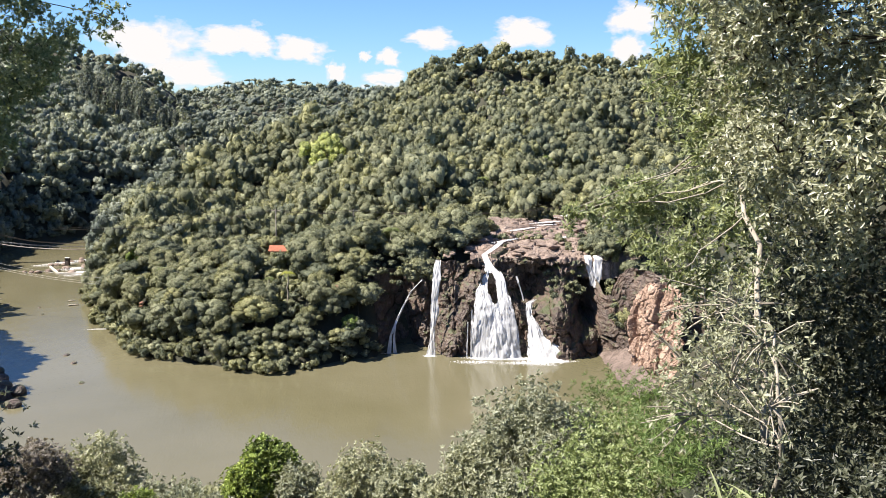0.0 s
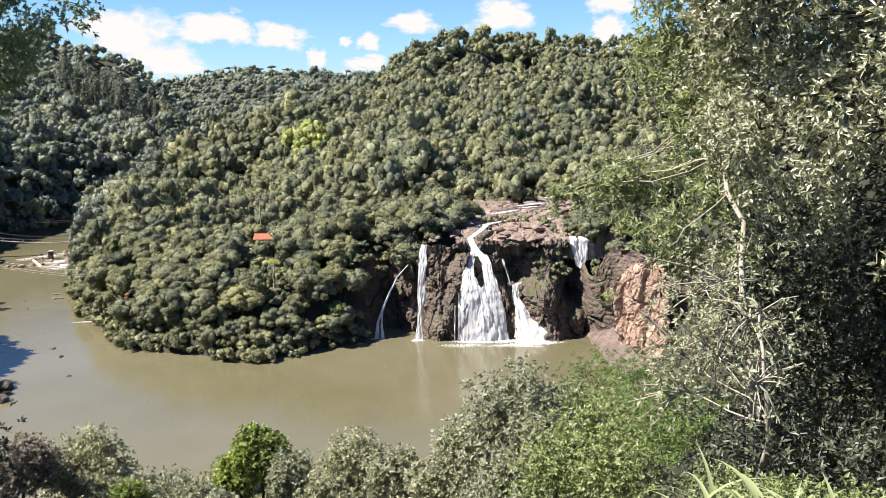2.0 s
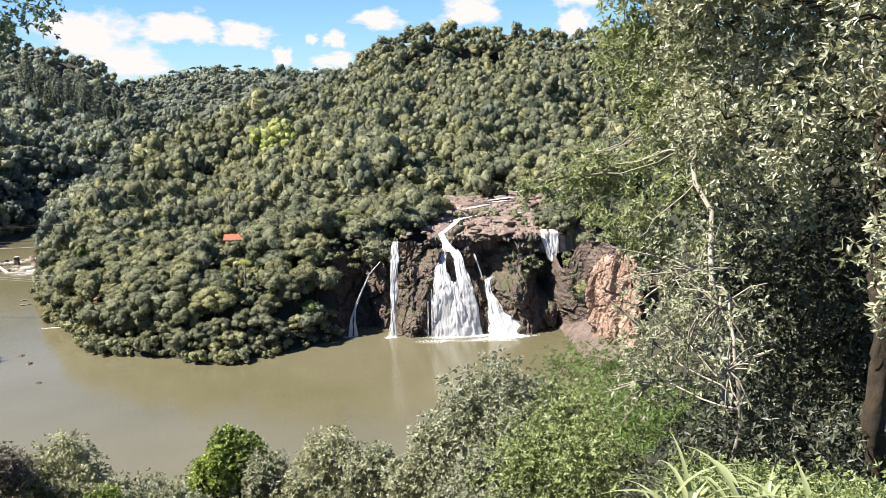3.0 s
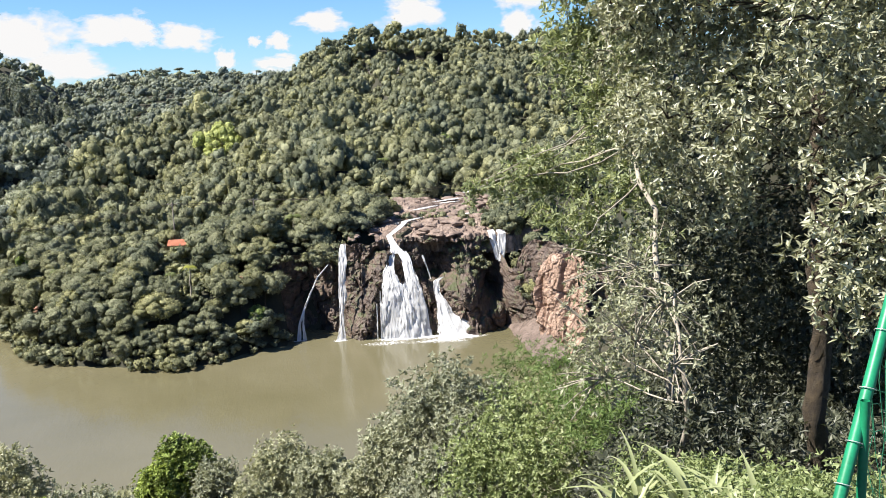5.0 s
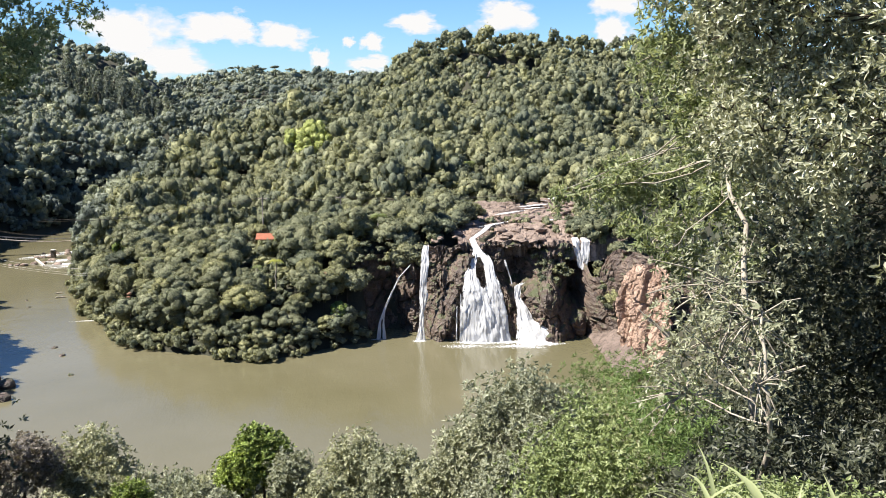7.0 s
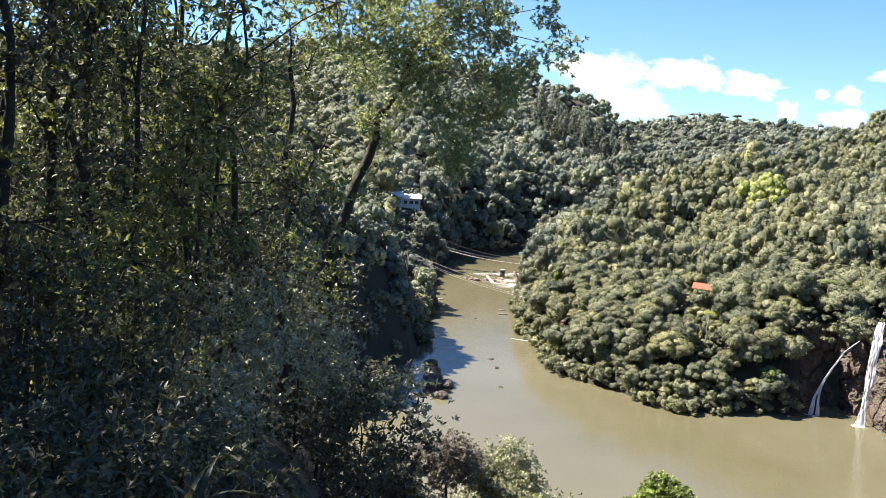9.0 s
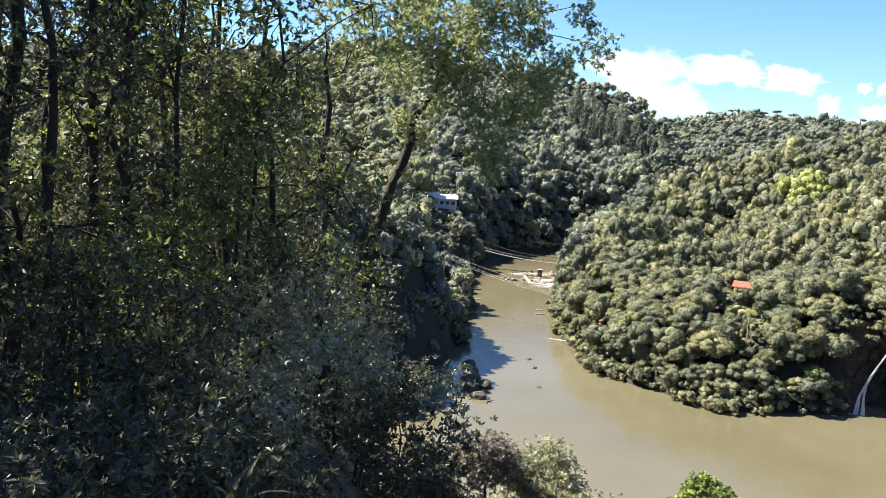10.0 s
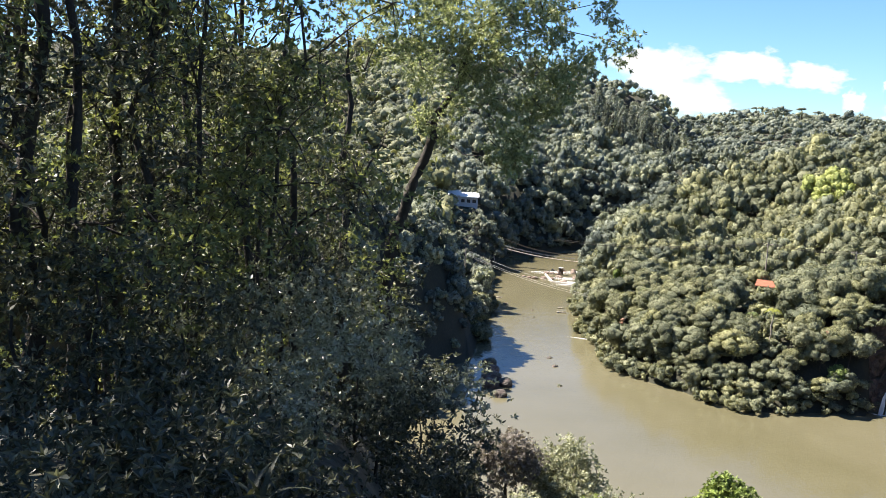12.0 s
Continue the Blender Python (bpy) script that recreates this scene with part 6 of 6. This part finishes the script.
for x, y, s in ((-116.4, 258, 0.5), (-87.1, 207.7, 0.8), (-79, 192.3, 0.6), (-121.2, 267.3, 0.45), (-91.5, 214.5, 0.7), (-86, 240, 0.9), (-88, 241, 0.6)):
    boulder(x, y, 0.0, s * 1.4, s, s * 0.5, M_ROCK, "small dark rock awash in the river", "rocks in the river")
sand = thing("sand_spit", (0, 0, 0), "thin pale line of foam trailing from the headland", "foam")
flat_foam("foam", -92.5, 241, 6.5, 0.5, 0.05, sand, 60, 0.75, 0.12)
BOULDERS[M_DIRT.name] = [bm_mesh("boulder", boulder_mesh(50 + k), M_DIRT) for k in range(4)]
for x, y, z, w, h, n_ in ((-76.3, 225.0, 9.5, 1.6, 1.4, 9), (-25.6, 218.0, 15.4, 1.3, 1.8, 9), (-22.4, 237.6, 21.6, 2.6, 0.4, 12)):
    for k in range(n_):
        r = random.uniform(0.25, 0.5)
        boulder(x + random.uniform(-w, w), y + random.uniform(-0.7, 0.7), z + random.uniform(-h, h), r * 1.4, r, r * 0.8, M_DIRT, "clod of bare reddish earth on the headland bank", "bare earth on the headland")


# ---- things beside the lookout ----
fence = thing("fence", (0, 0, 0), "green painted pipe fence with wire netting at the terrace edge", "fence", kind="structure")
F0, F1 = spot(-33.1, -11.6, 4.4), spot(-29.6, -28.5, 4.2)
line_part("brace", fence, [F1, F1 * 0.5 + F0 * 0.5, F0], 0.026, M_GREEN, "slanting green pipe brace", 14)
S0 = spot(-31.75, -18.7, 4.2)
line_part("stay", fence, [S0, S0 - np.array([0, 0, 0.5]), S0 - np.array([0, 0, 1.0])], 0.020, M_GREEN, "short green pipe stay", 12)
V0 = F0 + np.array([0.05, 0.02, 0.0])
line_part("post", fence, [V0 - np.array([0, 0, 1.5]), V0 - np.array([0, 0, 0.7]), V0 + np.array([0, 0, 0.05])], 0.031, M_GREEN, "upright green pipe post", 14)
V1 = V0 + np.array([1.6, -1.0, 0.0])
line_part("post", fence, [V1 - np.array([0, 0, 1.6]), V1 - np.array([0, 0, 0.7]), V1 + np.array([0, 0, 0.05])], 0.031, M_GREEN, "upright green pipe post", 14)
line_part("rail", fence, [V0, (V0 + V1) / 2, V1], 0.028, M_GREEN, "green pipe rail", 12)
for t in (0.12, 0.28, 0.42, 0.60, 0.80):
    c = F1 + (F0 - F1) * t
    ax = unit(F0 - F1)
    a = unit(np.cross(ax, (0, 0, 1.0)))
    b = np.cross(ax, a)
    ang = np.linspace(0, 6.5, 22)[:, None]
    line_part("tie_wire", fence, c + 0.034 * (np.cos(ang) * a + np.sin(ang) * b) + ax * ang * 0.002, 0.0022, M_TIE, "silvery tie wire", 5)
for k in range(15):   # netting
    t = 0.06 + 0.9 * k / 14
    p = F1 + (F0 - F1) * t
    q = V0 - np.array([0, 0, 1.55 * (1 - t)])
    rg = np.random.default_rng(70 + k)
    line_part("wire", fence, bend(p, q, -0.01, rg, 6), 0.0022, M_WIRE, sides=4)
for k in range(9):
    t = (k + 0.5) / 9
    p = F0 + (F1 - F0) * t * 0.98
    rg = np.random.default_rng(90 + k)
    line_part("wire", fence, bend(p, V0 - np.array([0, 0, 1.5]) + (F1 - V0 + np.array([0, 0, 1.5])) * t * 0.2, 0, rg, 6), 0.002, M_WIRE, sides=4)
for k in range(18):
    t = k / 17
    rg = np.random.default_rng(120 + k)
    p = V0 + (V1 - V0) * t
    line_part("wire", fence, bend(p, p - np.array([0, 0, 1.5]), 0, rg, 5), 0.002, M_WIRE, sides=4)


def blade_clump(az, d, count, length, seed, label, leaf, group="grass clumps"):
    """A clump of long arching blades."""
    g = ground_at(az, d)
    root = thing("grass_clump", g, label, "grass", group)
    rg = np.random.default_rng(seed)
    for k in range(count):
        a = rg.uniform(0, 6.28)
        ln = length * rg.uniform(0.55, 1.15)
        arch = rg.uniform(0.35, 1.0)
        t = np.linspace(0, 1, 9)[:, None]
        d_ = np.array([math.cos(a), math.sin(a), 0.0])
        rib = np.array([*(rg.normal(size=2) * 0.08), -0.02]) + d_ * ln * (0.15 * t + 0.65 * arch * t * t) + np.array([0, 0, 1.0]) * ln * (0.95 * t - 0.75 * arch * t ** 2.4)
        s = np.cross(d_, (0, 0, 1.0))
        w = (0.027 * (1 - t ** 2.5) * (0.45 + 1.1 * t * (1 - t) * 2) + 0.001) * rg.uniform(0.7, 1.2)
        fold = np.array([0, 0, 1.0]) * w * 0.45
        v = np.concatenate([rib - s * w + fold, rib, rib + s * w + fold])
        n = 9
        i = np.arange(n - 1)
        f = np.concatenate([np.stack([i, i + 1, i + n + 1, i + n], -1), np.stack([i + n, i + n + 1, i + 2 * n + 1, i + 2 * n], -1)])
        part("blade", mesh_from("blade", v, f, [leaf], smooth=True), root)


for k, (az, d, c, ln) in enumerate(((-16.6, 6.2, 26, 1.15), (-18.4, 6.5, 22, 1.1), (-21.6, 6.2, 20, 1.1), (-24.4, 6.0, 14, 1.0), (-27.0, 5.9, 12, 1.05), (-31.0, 5.8, 16, 1.05), (-14.6, 6.6, 14, 1.0))):
    blade_clump(az, d, c, ln, 600 + k, "clump of long arching pale green striped blades", M_BLADE)
# blades with the shade painted into their colour
for k, (az, d, c, ln) in enumerate(((51.5, 6.6, 16, 1.0), (47.0, 6.6, 14, 0.9), (42.0, 7.4, 14, 0.9), (54.0, 7.5, 16, 1.1), (44.6, 6.2, 12, 0.8))):
    blade_clump(az, d, c, ln, 640 + k, "clump of long drooping blades darkened for shade", M_SHADELEAF, "grass clumps in the shade")
g = ground_at(57.5, 5.3)
slab = thing("path_slab", g, "worn grey concrete edge of the lookout path", "path", kind="structure", rz=35)
box_part("slab", slab, M_CONC, x=-0.3, y=-0.2, z=0.02, sx=1.5, sy=1.1, sz=0.16, bevel=0.03)


# ---- clouds, far beyond the hills ----
def cloud_mat():
    m, n, l = mat("cloud")
    tc = n.new("ShaderNodeTexCoord")
    oi = n.new("ShaderNodeObjectInfo")
    add = n.new("ShaderNodeVectorMath")
    add.operation = "ADD"
    sc = n.new("ShaderNodeVectorMath")
    sc.operation = "SCALE"
    sc.inputs[0].default_value = (37.0, 91.0, 53.0)
    l.new(oi.outputs["Random"], sc.inputs["Scale"])
    l.new(tc.outputs["Object"], add.inputs[0])
    l.new(sc.outputs[0], add.inputs[1])
    ln = n.new("ShaderNodeVectorMath")
    ln.operation = "LENGTH"
    l.new(tc.outputs["Object"], ln.inputs[0])
    n1 = noise_tex(n, l, add.outputs[0], 1.5, 7, 0.55)
    n2 = noise_tex(n, l, add.outputs[0], 5.0, 5, 0.6)
    dens = math_node(n, l, "SUBTRACT", math_node(n, l, "ADD", math_node(n, l, "MULTIPLY", n1, 1.9), math_node(n, l, "MULTIPLY", n2, 0.3)), math_node(n, l, "MULTIPLY", ln.outputs["Value"], 1.15))
    al = ramp(n, l, dens, [(0.08, (0, 0, 0)), (0.50, (1, 1, 1))])
    em = val(n, "ShaderNodeEmission", Strength=0.35)
    em.inputs[0].default_value = (1.0, 0.985, 0.97, 1)
    tr = n.new("ShaderNodeBsdfTransparent")
    mx = n.new("ShaderNodeMixShader")
    l.new(al, mx.inputs[0])
    l.new(tr.outputs[0], mx.inputs[1])
    l.new(em.outputs[0], mx.inputs[2])
    finish(n, l, mx.outputs[0])
    return m


M_CLOUD = cloud_mat()
CLOUDS = ((17.8, 3.7, 5.2, 3.2), (15.6, 2.1, 5.6, 1.9), (13.4, 4.0, 4.6, 2.0), (11.6, 3.9, 3.4, 2.0), (8.7, 3.5, 3.8, 1.9), (0.7, 4.3, 4.0, 1.4), (-4.6, 4.5, 4.4, 2.1), (-11.4, 5.4, 3.8, 2.3), (-11.1, 3.6, 2.8, 1.9), (3.4, 3.1, 1.7, 1.3), (4.9, 3.15, 0.9, 0.8), (6.7, 2.1, 1.5, 1.4), (3.8, 1.8, 3.4, 1.3), (19.6, 1.2, 5.0, 2.4))
for k, (az, el, w, h) in enumerate(CLOUDS):
    c = spot(az, el, 4200 + 20 * k)
    bm = bmesh.new()
    bmesh.ops.create_grid(bm, x_segments=8, y_segments=8, size=1.25)
    ob = new("cloud", bm_mesh("cloud", bm, M_CLOUD))
    turn = (Vector((0, 0, 60)) - Vector(c)).to_track_quat("Z", "Y")
    ob.matrix_basis = Matrix.LocRotScale(Vector(c), turn, (math.tan(radians(w * 0.56)) * 4200, math.tan(radians(h * 0.58)) * 4200, 1.0))
    ob.visible_shadow = False
    tagged(ob, "soft white fair-weather cloud in a blue sky", "cloud", kind="structure")
